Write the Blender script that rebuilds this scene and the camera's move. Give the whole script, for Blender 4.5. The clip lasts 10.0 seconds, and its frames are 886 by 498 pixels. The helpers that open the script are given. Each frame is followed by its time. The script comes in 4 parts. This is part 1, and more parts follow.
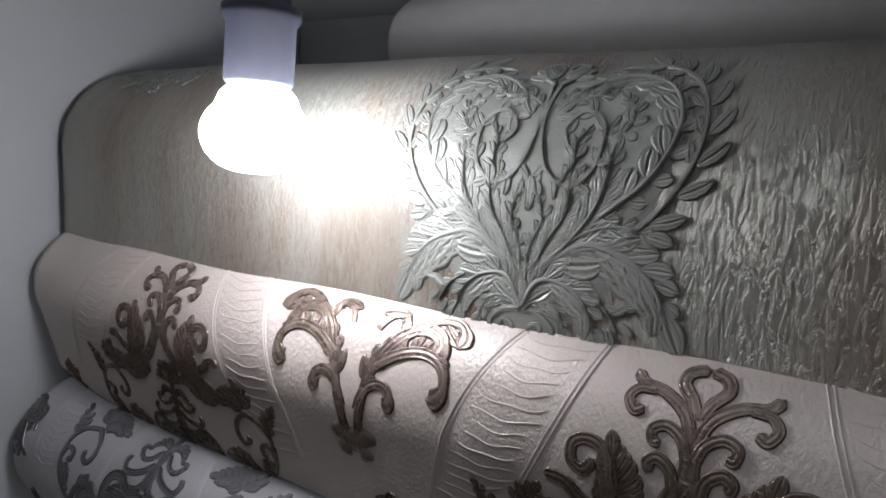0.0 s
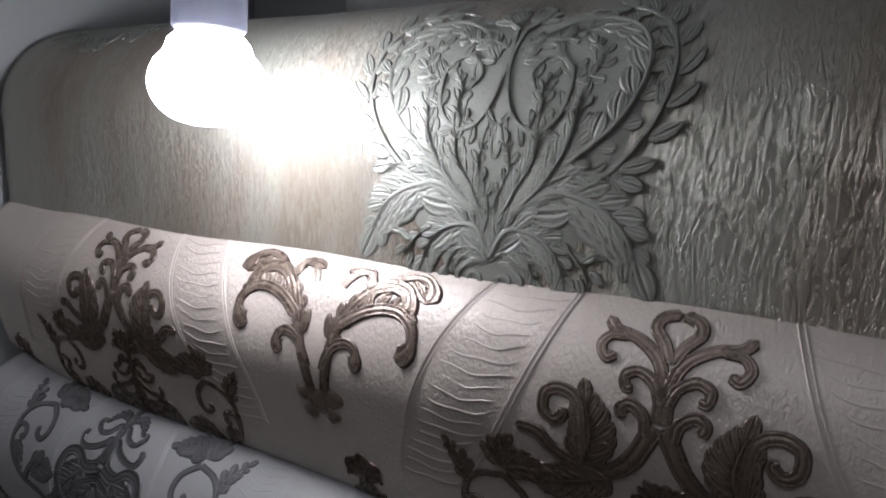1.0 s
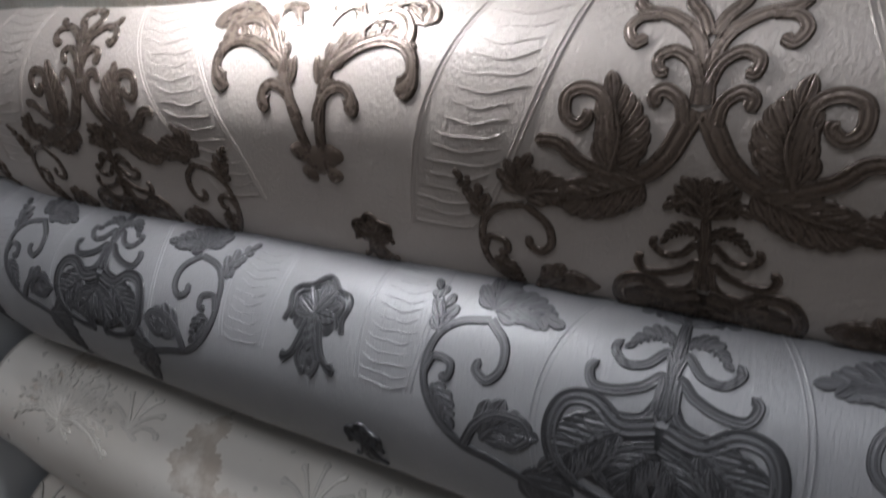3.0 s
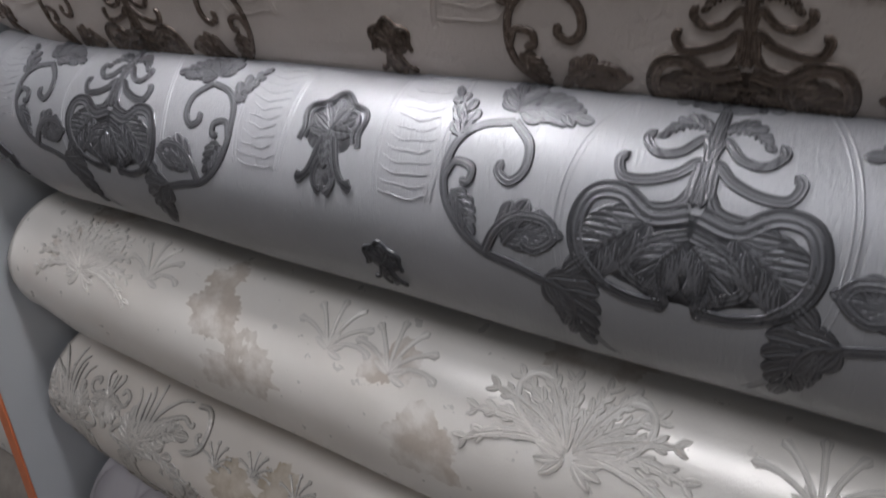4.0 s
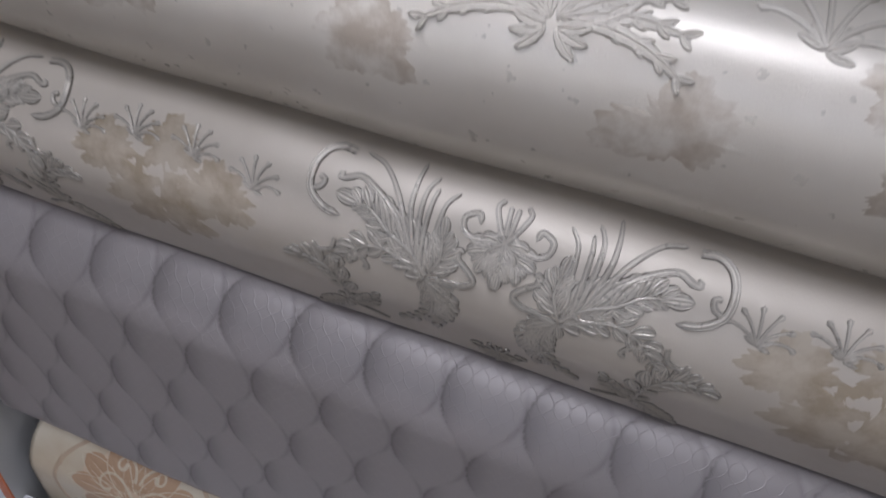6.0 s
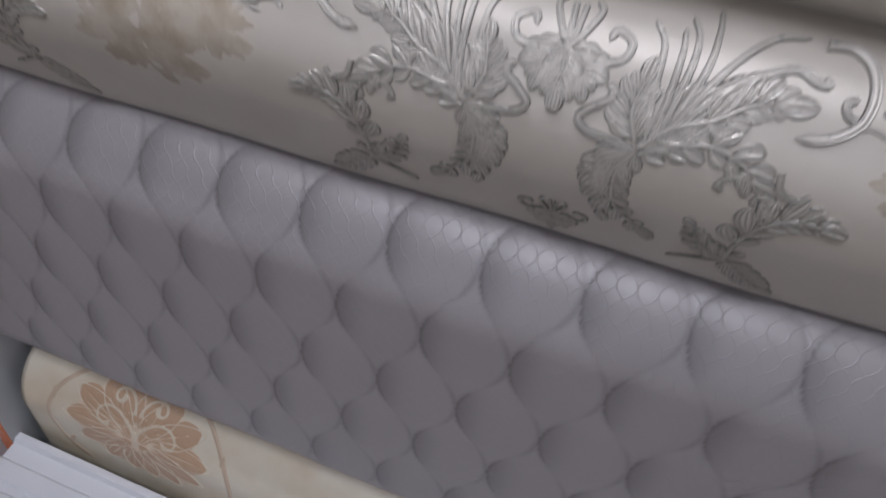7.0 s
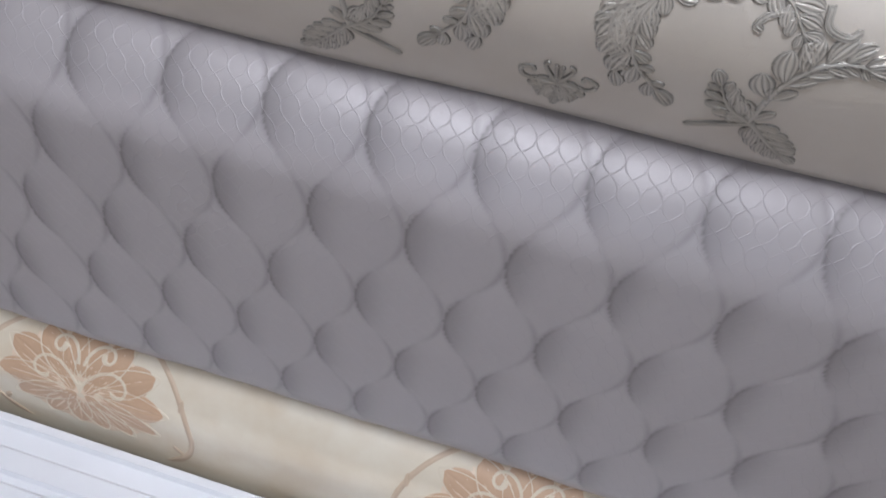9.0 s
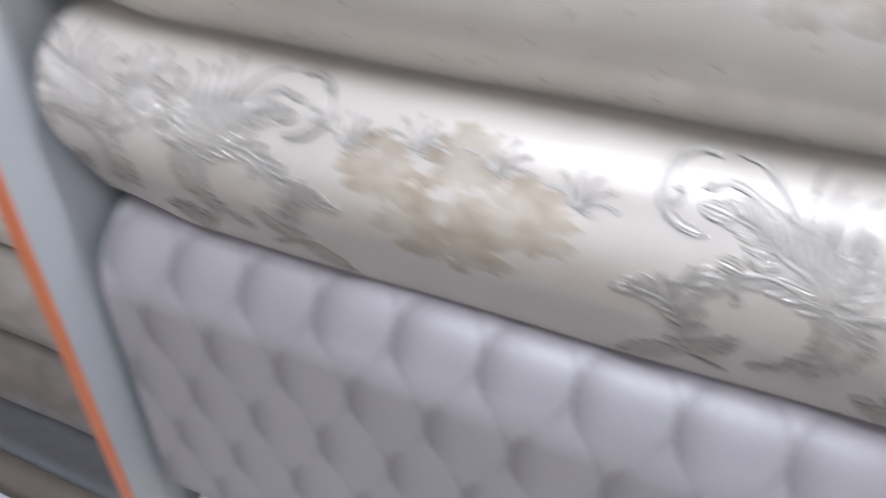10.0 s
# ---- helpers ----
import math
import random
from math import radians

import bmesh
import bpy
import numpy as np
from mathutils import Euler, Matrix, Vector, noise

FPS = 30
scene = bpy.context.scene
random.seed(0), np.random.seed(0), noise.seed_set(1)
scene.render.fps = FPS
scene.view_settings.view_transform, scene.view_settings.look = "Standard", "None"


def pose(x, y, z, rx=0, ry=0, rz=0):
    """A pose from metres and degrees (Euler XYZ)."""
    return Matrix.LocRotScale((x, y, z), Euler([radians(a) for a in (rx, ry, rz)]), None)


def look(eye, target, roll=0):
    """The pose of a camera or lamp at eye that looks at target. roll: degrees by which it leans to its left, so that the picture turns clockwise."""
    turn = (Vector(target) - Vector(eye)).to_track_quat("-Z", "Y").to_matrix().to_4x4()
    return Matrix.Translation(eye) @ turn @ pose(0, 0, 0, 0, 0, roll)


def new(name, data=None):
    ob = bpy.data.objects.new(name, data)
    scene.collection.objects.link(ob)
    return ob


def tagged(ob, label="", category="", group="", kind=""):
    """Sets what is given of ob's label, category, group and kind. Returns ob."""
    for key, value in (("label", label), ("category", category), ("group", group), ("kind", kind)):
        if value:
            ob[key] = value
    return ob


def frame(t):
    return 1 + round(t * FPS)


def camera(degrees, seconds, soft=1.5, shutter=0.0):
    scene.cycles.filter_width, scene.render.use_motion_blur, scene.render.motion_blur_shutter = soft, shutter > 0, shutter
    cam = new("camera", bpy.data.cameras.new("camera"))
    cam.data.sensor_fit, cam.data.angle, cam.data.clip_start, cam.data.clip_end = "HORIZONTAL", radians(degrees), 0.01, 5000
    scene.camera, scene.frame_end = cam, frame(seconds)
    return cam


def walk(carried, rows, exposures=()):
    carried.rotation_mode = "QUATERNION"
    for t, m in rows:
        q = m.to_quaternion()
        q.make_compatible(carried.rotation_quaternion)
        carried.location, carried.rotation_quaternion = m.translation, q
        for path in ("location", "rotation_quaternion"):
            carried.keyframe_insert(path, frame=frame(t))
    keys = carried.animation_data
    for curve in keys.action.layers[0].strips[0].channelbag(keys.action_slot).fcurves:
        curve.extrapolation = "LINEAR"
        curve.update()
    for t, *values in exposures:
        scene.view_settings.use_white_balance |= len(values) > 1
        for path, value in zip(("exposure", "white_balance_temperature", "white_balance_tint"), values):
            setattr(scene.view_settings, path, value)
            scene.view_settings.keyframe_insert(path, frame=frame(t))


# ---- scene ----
cam = camera(64.5, 10.0, soft=1.8, shutter=0.5)
PATH = [
    (0, (0.4884, 0.1047, 1.4898), (-0.3138, 1.2428, 1.3442), 4.2),
    (0.5, (0.4831, 0.1065, 1.4863), (-0.2941, 1.2596, 1.3239), 4.3),
    (1, (0.4814, 0.1135, 1.4740), (-0.2540, 1.2897, 1.2851), 3.4),
    (1.5, (0.4770, 0.1197, 1.4546), (-0.2558, 1.2913, 1.2300), 2.3),
    (2, (0.4708, 0.1267, 1.4362), (-0.2431, 1.2949, 1.1436), 1.3),
    (2.5, (0.4699, 0.1302, 1.4106), (-0.2378, 1.2866, 1.0613), 0.7),
    (2.7, (0.4690, 0.1353, 1.3980), (-0.2395, 1.2811, 1.0171), -0.3),
    (3.8, (0.4531, 0.1123, 1.3480), (-0.1885, 1.2052, 0.7530), -1.4),
    (4, (0.4675, 0.1245, 1.3164), (-0.2329, 1.1849, 0.7291), -1.7),
    (4.5, (0.4442, 0.0641, 1.3019), (-0.0772, 1.1612, 0.6057), 1.1),
    (5, (0.4204, 0.0808, 1.2520), (-0.0128, 1.1005, 0.3961), 2.5),
    (5.2, (0.4148, 0.0735, 1.2387), (0.0229, 1.0912, 0.3608), 2.8),
    (6.3, (0.4044, 0.0868, 1.1396), (0.1113, 1.0925, 0.2107), 7.2),
    (6.5, (0.3984, 0.0911, 1.1179), (0.0972, 1.0833, 0.1773), 7.1),
    (6.8, (0.3834, 0.0862, 1.0734), (0.0965, 1.0628, 0.1121), 5.3),
    (7, (0.3957, 0.0906, 1.0338), (0.0828, 1.0676, 0.0810), 5.5),
    (7.5, (0.3766, 0.0923, 0.9902), (0.1811, 1.0174, -0.0422), 7.1),
    (8, (0.3863, 0.0770, 0.9531), (0.2062, 1.0308, -0.0557), 8.6),
    (8.5, (0.3755, 0.0806, 0.9627), (0.2062, 1.0289, -0.0532), 8.4),
    (9, (0.3630, 0.0876, 0.9637), (0.1950, 1.0460, -0.0429), 8.3),
    (9.5, (0.3205, 0.0903, 1.0076), (0.0224, 1.0943, 0.0786), 4.2),
    (9.8, (0.2479, 0.0976, 1.0529), (-0.0685, 1.1232, 0.1539), 4.4),
    (10, (0.2065, 0.0811, 1.0734), (-0.2254, 1.1195, 0.2397), 1.3),
]
EXPOSURE = [(0, -2.7, 6500, 17), (2.0, -2.95, 6500, 15), (2.7, -2.6, 6500, 14), (3.8, -1.5, 6500, 15), (4.5, -1.6, 6900, 18), (5.2, -1.5, 6800, 18), (6.5, -1.0, 6400, 18), (7.0, -0.95, 6400, 18), (8.0, -0.32, 6600, 17), (9.0, -0.15, 6400, 15), (10, 0.0, 6200, 15)]
walk(cam, [(t, look(eye, target, roll)) for t, eye, target, roll in PATH], EXPOSURE)

# ---- world, lights ----
world = bpy.data.worlds.new("world")
scene.world = world
world.use_nodes = True
wn = world.node_tree
sky = wn.nodes.new("ShaderNodeTexSky")
sky.sky_type = "NISHITA"
sky.sun_disc = False
sky.sun_elevation = radians(40)
sky.sun_rotation = radians(150)
wn.links.new(sky.outputs[0], wn.nodes["Background"].inputs[0])
wn.nodes["Background"].inputs[1].default_value = 0.10


def area_lamp(name, m, sx, sy, watts, colour):
    d = bpy.data.lights.new(name, "AREA")
    d.shape, d.size, d.size_y, d.energy, d.color = "RECTANGLE", sx, sy, watts, colour
    ob = new(name, d)
    ob.matrix_world = m
    return ob


# daylight through the big shop window behind the aisle and through the rooflight over it
area_lamp("window_daylight", look((0.3, -2.42, 1.75), (0.3, 0.6, 0.9)), 2.3, 1.5, 6, (0.86, 0.93, 1.0))
area_lamp("rooflight_daylight", look((0.25, -0.63, 2.74), (0.25, -0.63, 0)), 1.5, 0.62, 54, (0.90, 0.95, 1.0))

# ---- materials ----


def mat(name, colour, rough=0.6, metal=0.0, spec=0.5, coat=0.0):
    m = bpy.data.materials.new(name)
    m.use_nodes = True
    b = m.node_tree.nodes["Principled BSDF"]
    b.inputs["Base Color"].default_value = (*colour, 1)
    b.inputs["Roughness"].default_value = rough
    b.inputs["Metallic"].default_value = metal
    b.inputs["Specular IOR Level"].default_value = spec
    b.inputs["Coat Weight"].default_value = coat
    return m


class Net:
    """Short hand for a material's nodes."""

    def __init__(self, m):
        self.t, self.b = m.node_tree, m.node_tree.nodes["Principled BSDF"]
        self.n, self.l = self.t.nodes, self.t.links

    def uv(self, scale, obj=False):
        c = self.n.new("ShaderNodeTexCoord")
        k = self.n.new("ShaderNodeMapping")
        k.inputs["Scale"].default_value = scale
        self.l.new(c.outputs["Object" if obj else "UV"], k.inputs[0])
        return k.outputs[0]

    def noise(self, vec, scale, detail=4.0, rough=0.55, distort=0.0):
        x = self.n.new("ShaderNodeTexNoise")
        x.inputs["Scale"].default_value, x.inputs["Detail"].default_value = scale, detail
        x.inputs["Roughness"].default_value, x.inputs["Distortion"].default_value = rough, distort
        self.l.new(vec, x.inputs["Vector"])
        return x.outputs[0]

    def voronoi(self, vec, scale, feature="F1"):
        x = self.n.new("ShaderNodeTexVoronoi")
        x.feature = feature
        x.inputs["Scale"].default_value = scale
        self.l.new(vec, x.inputs["Vector"])
        return x.outputs[0]

    def ramp(self, fac, stops):
        r = self.n.new("ShaderNodeValToRGB")
        e = r.color_ramp.elements
        while len(e) < len(stops):
            e.new(0.5)
        for el, (p, c) in zip(e, stops):
            el.position = p
            el.color = (*c, 1) if len(c) == 3 else c
        self.l.new(fac, r.inputs[0])
        return r.outputs[0]

    def math(self, op, a, b):
        x = self.n.new("ShaderNodeMath")
        x.operation = op
        for i, v in enumerate((a, b)):
            if isinstance(v, (int, float)):
                x.inputs[i].default_value = v
            else:
                self.l.new(v, x.inputs[i])
        return x.outputs[0]

    def mix(self, fac, a, b, blend="MIX"):
        x = self.n.new("ShaderNodeMix")
        x.data_type, x.blend_type = "RGBA", blend
        for i, v in ((0, fac), (6, a), (7, b)):
            if isinstance(v, (int, float)):
                x.inputs[i].default_value = v
            elif isinstance(v, tuple):
                x.inputs[i].default_value = (*v, 1)
            else:
                self.l.new(v, x.inputs[i])
        return x.outputs[2]

    def colour(self, c):
        self.l.new(c, self.b.inputs["Base Color"])

    def rough(self, c):
        self.l.new(c, self.b.inputs["Roughness"])

    def bump(self, h, strength, dist, prev=None):
        x = self.n.new("ShaderNodeBump")
        x.inputs["Strength"].default_value, x.inputs["Distance"].default_value = strength, dist
        self.l.new(h, x.inputs["Height"])
        if prev is not None:
            self.l.new(prev, x.inputs["Normal"])
        self.l.new(x.outputs[0], self.b.inputs["Normal"])
        return x.outputs[0]


def paper(name, c1, c2, rough, metal=0.0, spec=0.5, grain=900, grain_d=0.0004, stretch=1.0, cloud=9.0):
    """Embossed vinyl paper: two tones in soft clouds, fine pressed grain."""
    m = mat(name, c1, rough, metal, spec)
    k = Net(m)
    uv = k.uv((1, 1, 1))
    uvs = k.uv((1, stretch, 1))
    k.colour(k.mix(k.ramp(k.noise(uv, cloud, 5), [(0.35, (0, 0, 0)), (0.65, (1, 1, 1))]), c1, c2))
    g = k.noise(uvs, grain, 2, 0.6)
    k.rough(k.math("MULTIPLY_ADD", k.noise(uv, 60, 3), 0.16))
    k.n[-1].inputs[2].default_value = rough - 0.08
    k.bump(g, 0.5, grain_d)
    return m


def bark_paper():
    """Grey-green metallic paper with long running streaks like bark."""
    m = mat("bark_paper", (0.3, 0.31, 0.28), 0.42, 0.35, 0.5)
    k = Net(m)
    uv = k.uv((1, 1, 1))
    run = k.noise(k.uv((230, 48, 1)), 1.0, 4, 0.66, 1.3)
    fine = k.noise(k.uv((620, 150, 1)), 1.0, 2, 0.6, 0.5)
    tone = k.noise(k.uv((6, 1.6, 1)), 1.0, 4)
    base = k.ramp(tone, [(0.28, (0.27, 0.28, 0.25)), (0.42, (0.35, 0.35, 0.31)), (0.53, (0.29, 0.255, 0.215)), (0.68, (0.20, 0.165, 0.13))])
    k.colour(k.mix(k.ramp(run, [(0.50, (0, 0, 0)), (0.66, (0.55, 0.55, 0.55))]), base, (0.42, 0.40, 0.36)))
    ridge = k.ramp(run, [(0.44, (0, 0, 0)), (0.56, (1, 1, 1))])
    n = k.bump(ridge, 0.6, 0.0017)
    k.bump(fine, 0.5, 0.0007, n)
    return m


def quilt_paper():
    """Grey satin vinyl printed like quilting: printed crescents of mock shade at the seams and a pressed chain
    lattice.
    """
    m = mat("quilt_paper", (0.40, 0.375, 0.385), 0.41, 0.12)
    k = Net(m)
    uv = k.uv((1, 1, 1))
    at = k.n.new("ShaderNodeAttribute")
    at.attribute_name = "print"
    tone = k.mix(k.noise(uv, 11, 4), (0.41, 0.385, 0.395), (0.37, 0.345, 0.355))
    # crease shade is put into the colour here
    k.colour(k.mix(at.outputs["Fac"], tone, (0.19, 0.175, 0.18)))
    sep = k.n.new("ShaderNodeSeparateXYZ")
    k.l.new(uv, sep.inputs[0])
    u, v = k.math("MULTIPLY", sep.outputs[0], math.pi / 0.0145), k.math("MULTIPLY", sep.outputs[1], math.pi / 0.0190)
    v = k.math("SUBTRACT", v, k.math("MULTIPLY", k.math("SINE", k.math("MULTIPLY", v, 2.0), 0), 0.36))
    la = k.math("ABSOLUTE", k.math("SINE", k.math("ADD", u, v), 0), 0)
    lb = k.math("ABSOLUTE", k.math("SINE", k.math("SUBTRACT", u, v), 0), 0)
    lattice = k.ramp(k.math("MINIMUM", la, lb), [(0.0, (1, 1, 1)), (0.17, (0, 0, 0))])
    n = k.bump(lattice, 0.34, 0.0006)
    k.bump(k.noise(uv, 1200, 2), 0.4, 0.0002, n)
    return m


def metal_print(name, c1, c2, rough, metal, ink_shade=0.0):
    """Raised print, outlines in a deeper tone; the veins' groove shade is put into the colour too."""
    m = mat(name, c1, rough, metal)
    k = Net(m)
    o = k.uv((1, 1, 1), obj=True)
    tone = k.mix(k.noise(o, 70, 4), c1, c2)
    if ink_shade:
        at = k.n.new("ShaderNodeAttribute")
        at.attribute_name = "ink_shade"
        tone = k.mix(k.math("MULTIPLY", at.outputs["Fac"], ink_shade), tone, tuple(0.35 * v for v in c1))
    k.colour(tone)
    k.rough(k.math("MULTIPLY_ADD", k.noise(o, 120, 3), 0.25))
    k.n[-1].inputs[2].default_value = rough - 0.12
    k.bump(k.noise(o, 700, 2), 0.5, 0.0005)
    return m


def faded_print(name, c, paper_c, rough):
    """Flat print worn thin in clouds, so that the paper shows through."""
    m = mat(name, c, rough, 0.12)
    k = Net(m)
    o = k.uv((1, 1, 1), obj=True)
    thin = k.ramp(k.noise(o, 34, 5, 0.62), [(0.40, (0, 0, 0)), (0.62, (0.85, 0.85, 0.85))])
    k.colour(k.mix(thin, k.mix(k.noise(o, 130, 4), c, tuple(0.86 * v for v in c)), paper_c))
    k.bump(k.noise(o, 700, 2), 0.4, 0.0003)
    return m


def plain(name, c1, c2, rough, scale=12, bump=0.0003, metal=0.0):
    m = mat(name, c1, rough, metal)
    k = Net(m)
    o = k.uv((1, 1, 1), obj=True)
    k.colour(k.mix(k.ramp(k.noise(o, scale, 5), [(0.3, (0, 0, 0)), (0.7, (1, 1, 1))]), c1, c2))
    k.rough(k.math("MULTIPLY_ADD", k.noise(o, scale * 6, 3), 0.2))
    k.n[-1].inputs[2].default_value = rough - 0.1
    k.bump(k.noise(o, 300, 3), 0.4, bump)
    return m


M_BARK = bark_paper()
M_IVORY = paper("ivory_paper", (0.53, 0.475, 0.435), (0.46, 0.41, 0.375), 0.42, 0.12, 0.5, 420, 0.0017, 0.6)
M_SILVER = paper("silver_paper", (0.33, 0.33, 0.34), (0.29, 0.293, 0.30), 0.42, 0.15, 0.5, 620, 0.0011, 0.16)
M_LOOP = metal_print("tan_loop_print", (0.60, 0.46, 0.33), (0.66, 0.53, 0.40), 0.42, 0.05)
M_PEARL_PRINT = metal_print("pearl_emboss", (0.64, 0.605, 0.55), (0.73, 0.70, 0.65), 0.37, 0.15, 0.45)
M_PEARL = paper("pearl_paper", (0.79, 0.755, 0.70), (0.72, 0.68, 0.62), 0.30, 0.22, 0.5, 800, 0.0003, 0.6)
M_CREAM = paper("cream_paper", (0.68, 0.63, 0.57), (0.62, 0.57, 0.51), 0.39, 0.2, 0.5, 800, 0.0003, 0.6)
M_QUILT = quilt_paper()
M_MARBLE = paper("marble_paper", (0.78, 0.72, 0.60), (0.68, 0.58, 0.44), 0.38, 0.0, 0.5, 700, 0.0003)
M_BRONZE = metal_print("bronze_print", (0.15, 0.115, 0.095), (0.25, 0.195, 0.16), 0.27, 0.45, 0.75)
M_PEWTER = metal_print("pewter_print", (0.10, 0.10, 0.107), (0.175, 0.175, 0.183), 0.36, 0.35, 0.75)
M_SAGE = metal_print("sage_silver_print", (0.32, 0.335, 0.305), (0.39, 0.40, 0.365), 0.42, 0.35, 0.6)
M_TAN = faded_print("tan_print", (0.53, 0.465, 0.395), (0.77, 0.735, 0.68), 0.36)
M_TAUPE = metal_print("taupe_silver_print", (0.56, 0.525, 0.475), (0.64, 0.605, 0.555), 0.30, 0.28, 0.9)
M_GOLD = faded_print("gold_beige_print", (0.45, 0.375, 0.285), (0.60, 0.54, 0.46), 0.38)
M_TERRA = metal_print("terracotta_print", (0.53, 0.34, 0.215), (0.63, 0.44, 0.30), 0.42, 0.05)
M_PEACH = metal_print("peach_print", (0.74, 0.585, 0.44), (0.80, 0.67, 0.53), 0.42, 0.05)
M_BOARD = plain("grey_laminate", (0.50, 0.52, 0.54), (0.46, 0.475, 0.49), 0.5, 5)
M_EDGE = plain("orange_edging", (0.72, 0.22, 0.10), (0.66, 0.19, 0.085), 0.45, 20)
M_WHITE = plain("white_plastic", (0.72, 0.74, 0.78), (0.67, 0.69, 0.73), 0.35, 8)
M_WALL = plain("painted_plaster", (0.62, 0.60, 0.57), (0.56, 0.54, 0.51), 0.8, 3, 0.001)
M_CEIL = plain("ceiling_paint", (0.78, 0.78, 0.77), (0.74, 0.74, 0.73), 0.8, 3, 0.0005)
M_FLOOR = plain("floor_lino", (0.34, 0.29, 0.24), (0.28, 0.24, 0.20), 0.45, 6)
M_STEEL = plain("dull_steel", (0.32, 0.33, 0.36), (0.26, 0.27, 0.30), 0.4, 30, 0.0002, 0.7)
M_CARD = plain("cardboard_core", (0.40, 0.31, 0.22), (0.36, 0.28, 0.20), 0.8, 30)
M_DARK = plain("dark_plastic", (0.07, 0.075, 0.09), (0.10, 0.105, 0.12), 0.5, 20)

# ---- small builders ----


def mesh_of(name, verts, faces, material, smooth=True, uvs=None, ink_shade=None):
    me = bpy.data.meshes.new(name)
    me.from_pydata([tuple(v) for v in verts], [], faces)
    if uvs is not None:
        layer = me.uv_layers.new(name="UVMap")
        idx = np.zeros(len(me.loops), dtype=np.int32)
        me.loops.foreach_get("vertex_index", idx)
        layer.data.foreach_set("uv", np.asarray(uvs, dtype=np.float32)[idx].ravel())
    me.materials.append(material)
    if ink_shade is not None:
        me.attributes.new("ink_shade", "FLOAT", "POINT").data.foreach_set("value", np.asarray(ink_shade, dtype=np.float32))
    if smooth:
        me.polygons.foreach_set("use_smooth", [True] * len(me.polygons))
    me.update()
    return me


def obj(name, me, parent=None, label=""):
    ob = new(name, me)
    if parent is not None:
        ob.parent = parent
    if label:
        ob["label"] = label
    return ob


def box_mesh(name, lo, hi, material, bevel=0.002):
    bm = bmesh.new()
    bmesh.ops.create_cube(bm, size=1)
    for v in bm.verts:
        for i in range(3):
            v.co[i] = (lo[i] + hi[i]) / 2 + v.co[i] * (hi[i] - lo[i])
    if bevel:
        bmesh.ops.bevel(bm, geom=bm.edges[:], offset=bevel, segments=2, affect="EDGES", profile=0.6)
    me = bpy.data.meshes.new(name)
    bm.to_mesh(me)
    bm.free()
    me.materials.append(material)
    return me


def lathe_mesh(name, prof, material, n=32, axis="x"):
    """Turn a profile of (along, radius) round an axis."""
    vs, fs = [], []
    for a, r in prof:
        for i in range(n):
            q = 2 * math.pi * i / n
            c, s_ = r * math.cos(q), r * math.sin(q)
            vs.append((a, c, s_) if axis == "x" else (c, s_, a))
    for j in range(len(prof) - 1):
        for i in range(n):
            i2 = (i + 1) % n
            f = (j * n + i, j * n + i2, (j + 1) * n + i2, (j + 1) * n + i)
            fs.append(f)
    fs.append(tuple(range(n))[::-1])
    fs.append(tuple((len(prof) - 1) * n + i for i in range(n)))
    me = mesh_of(name, vs, fs, material)
    bm = bmesh.new()
    bm.from_mesh(me)
    bmesh.ops.recalc_face_normals(bm, faces=bm.faces)
    bm.to_mesh(me)
    bm.free()
    return me


# ---- the shop's shell ----
def shell_box(name, lo, hi, material, label):
    ob = new(name, box_mesh(name, lo, hi, material, 0))
    tagged(ob, label, name.split("_")[0], kind="structure")
    return ob


X0, X1, Y0, Y1, H = -2.6, 2.6, -2.5, 1.35, 2.75
shell_box("floor", (X0 - .12, Y0 - .12, -0.1), (X1 + .12, Y1 + .12, 0), M_FLOOR, "brown linoleum shop floor under the racks")
shell_box("wall_back", (X0, Y1, 0), (X1, Y1 + .12, H), M_WALL, "plain grey-beige plaster wall behind the racks")
shell_box("wall_west", (X0 - .12, Y0, 0), (X0, Y1, H), M_WALL, "plain grey-beige plaster side wall")
shell_box("wall_east", (X1, Y0, 0), (X1 + .12, Y1, H), M_WALL, "plain grey-beige plaster side wall")
bm = bmesh.new()
WX0, WX1, WZ0, WZ1 = -0.95, 1.55, 0.9, 2.5


def add_box(bm, lo, hi):
    r = bmesh.ops.create_cube(bm, size=1)
    for v in r["verts"]:
        for i in range(3):
            v.co[i] = (lo[i] + hi[i]) / 2 + v.co[i] * (hi[i] - lo[i])


for lo, hi in (((X0, Y0 - .12, 0), (WX0, Y0, H)), ((WX1, Y0 - .12, 0), (X1, Y0, H)),
               ((WX0, Y0 - .12, 0), (WX1, Y0, WZ0)), ((WX0, Y0 - .12, WZ1), (WX1, Y0, H))):
    add_box(bm, lo, hi)
me = bpy.data.meshes.new("wall_front")
bm.to_mesh(me)
bm.free()
me.materials.append(M_WALL)
tagged(new("wall_front", me), "plaster wall with a wide shop window opening", "wall", kind="structure")
RX0, RX1, RY0, RY1 = -0.55, 1.05, -0.98, -0.28
bm = bmesh.new()
for lo, hi in (((X0 - .12, Y0 - .12, H), (RX0, Y1 + .12, H + .1)), ((RX1, Y0 - .12, H), (X1 + .12, Y1 + .12, H + .1)),
               ((RX0, Y0 - .12, H), (RX1, RY0, H + .1)), ((RX0, RY1, H), (RX1, Y1 + .12, H + .1))):
    add_box(bm, lo, hi)
me = bpy.data.meshes.new("ceiling")
bm.to_mesh(me)
bm.free()
me.materials.append(M_CEIL)
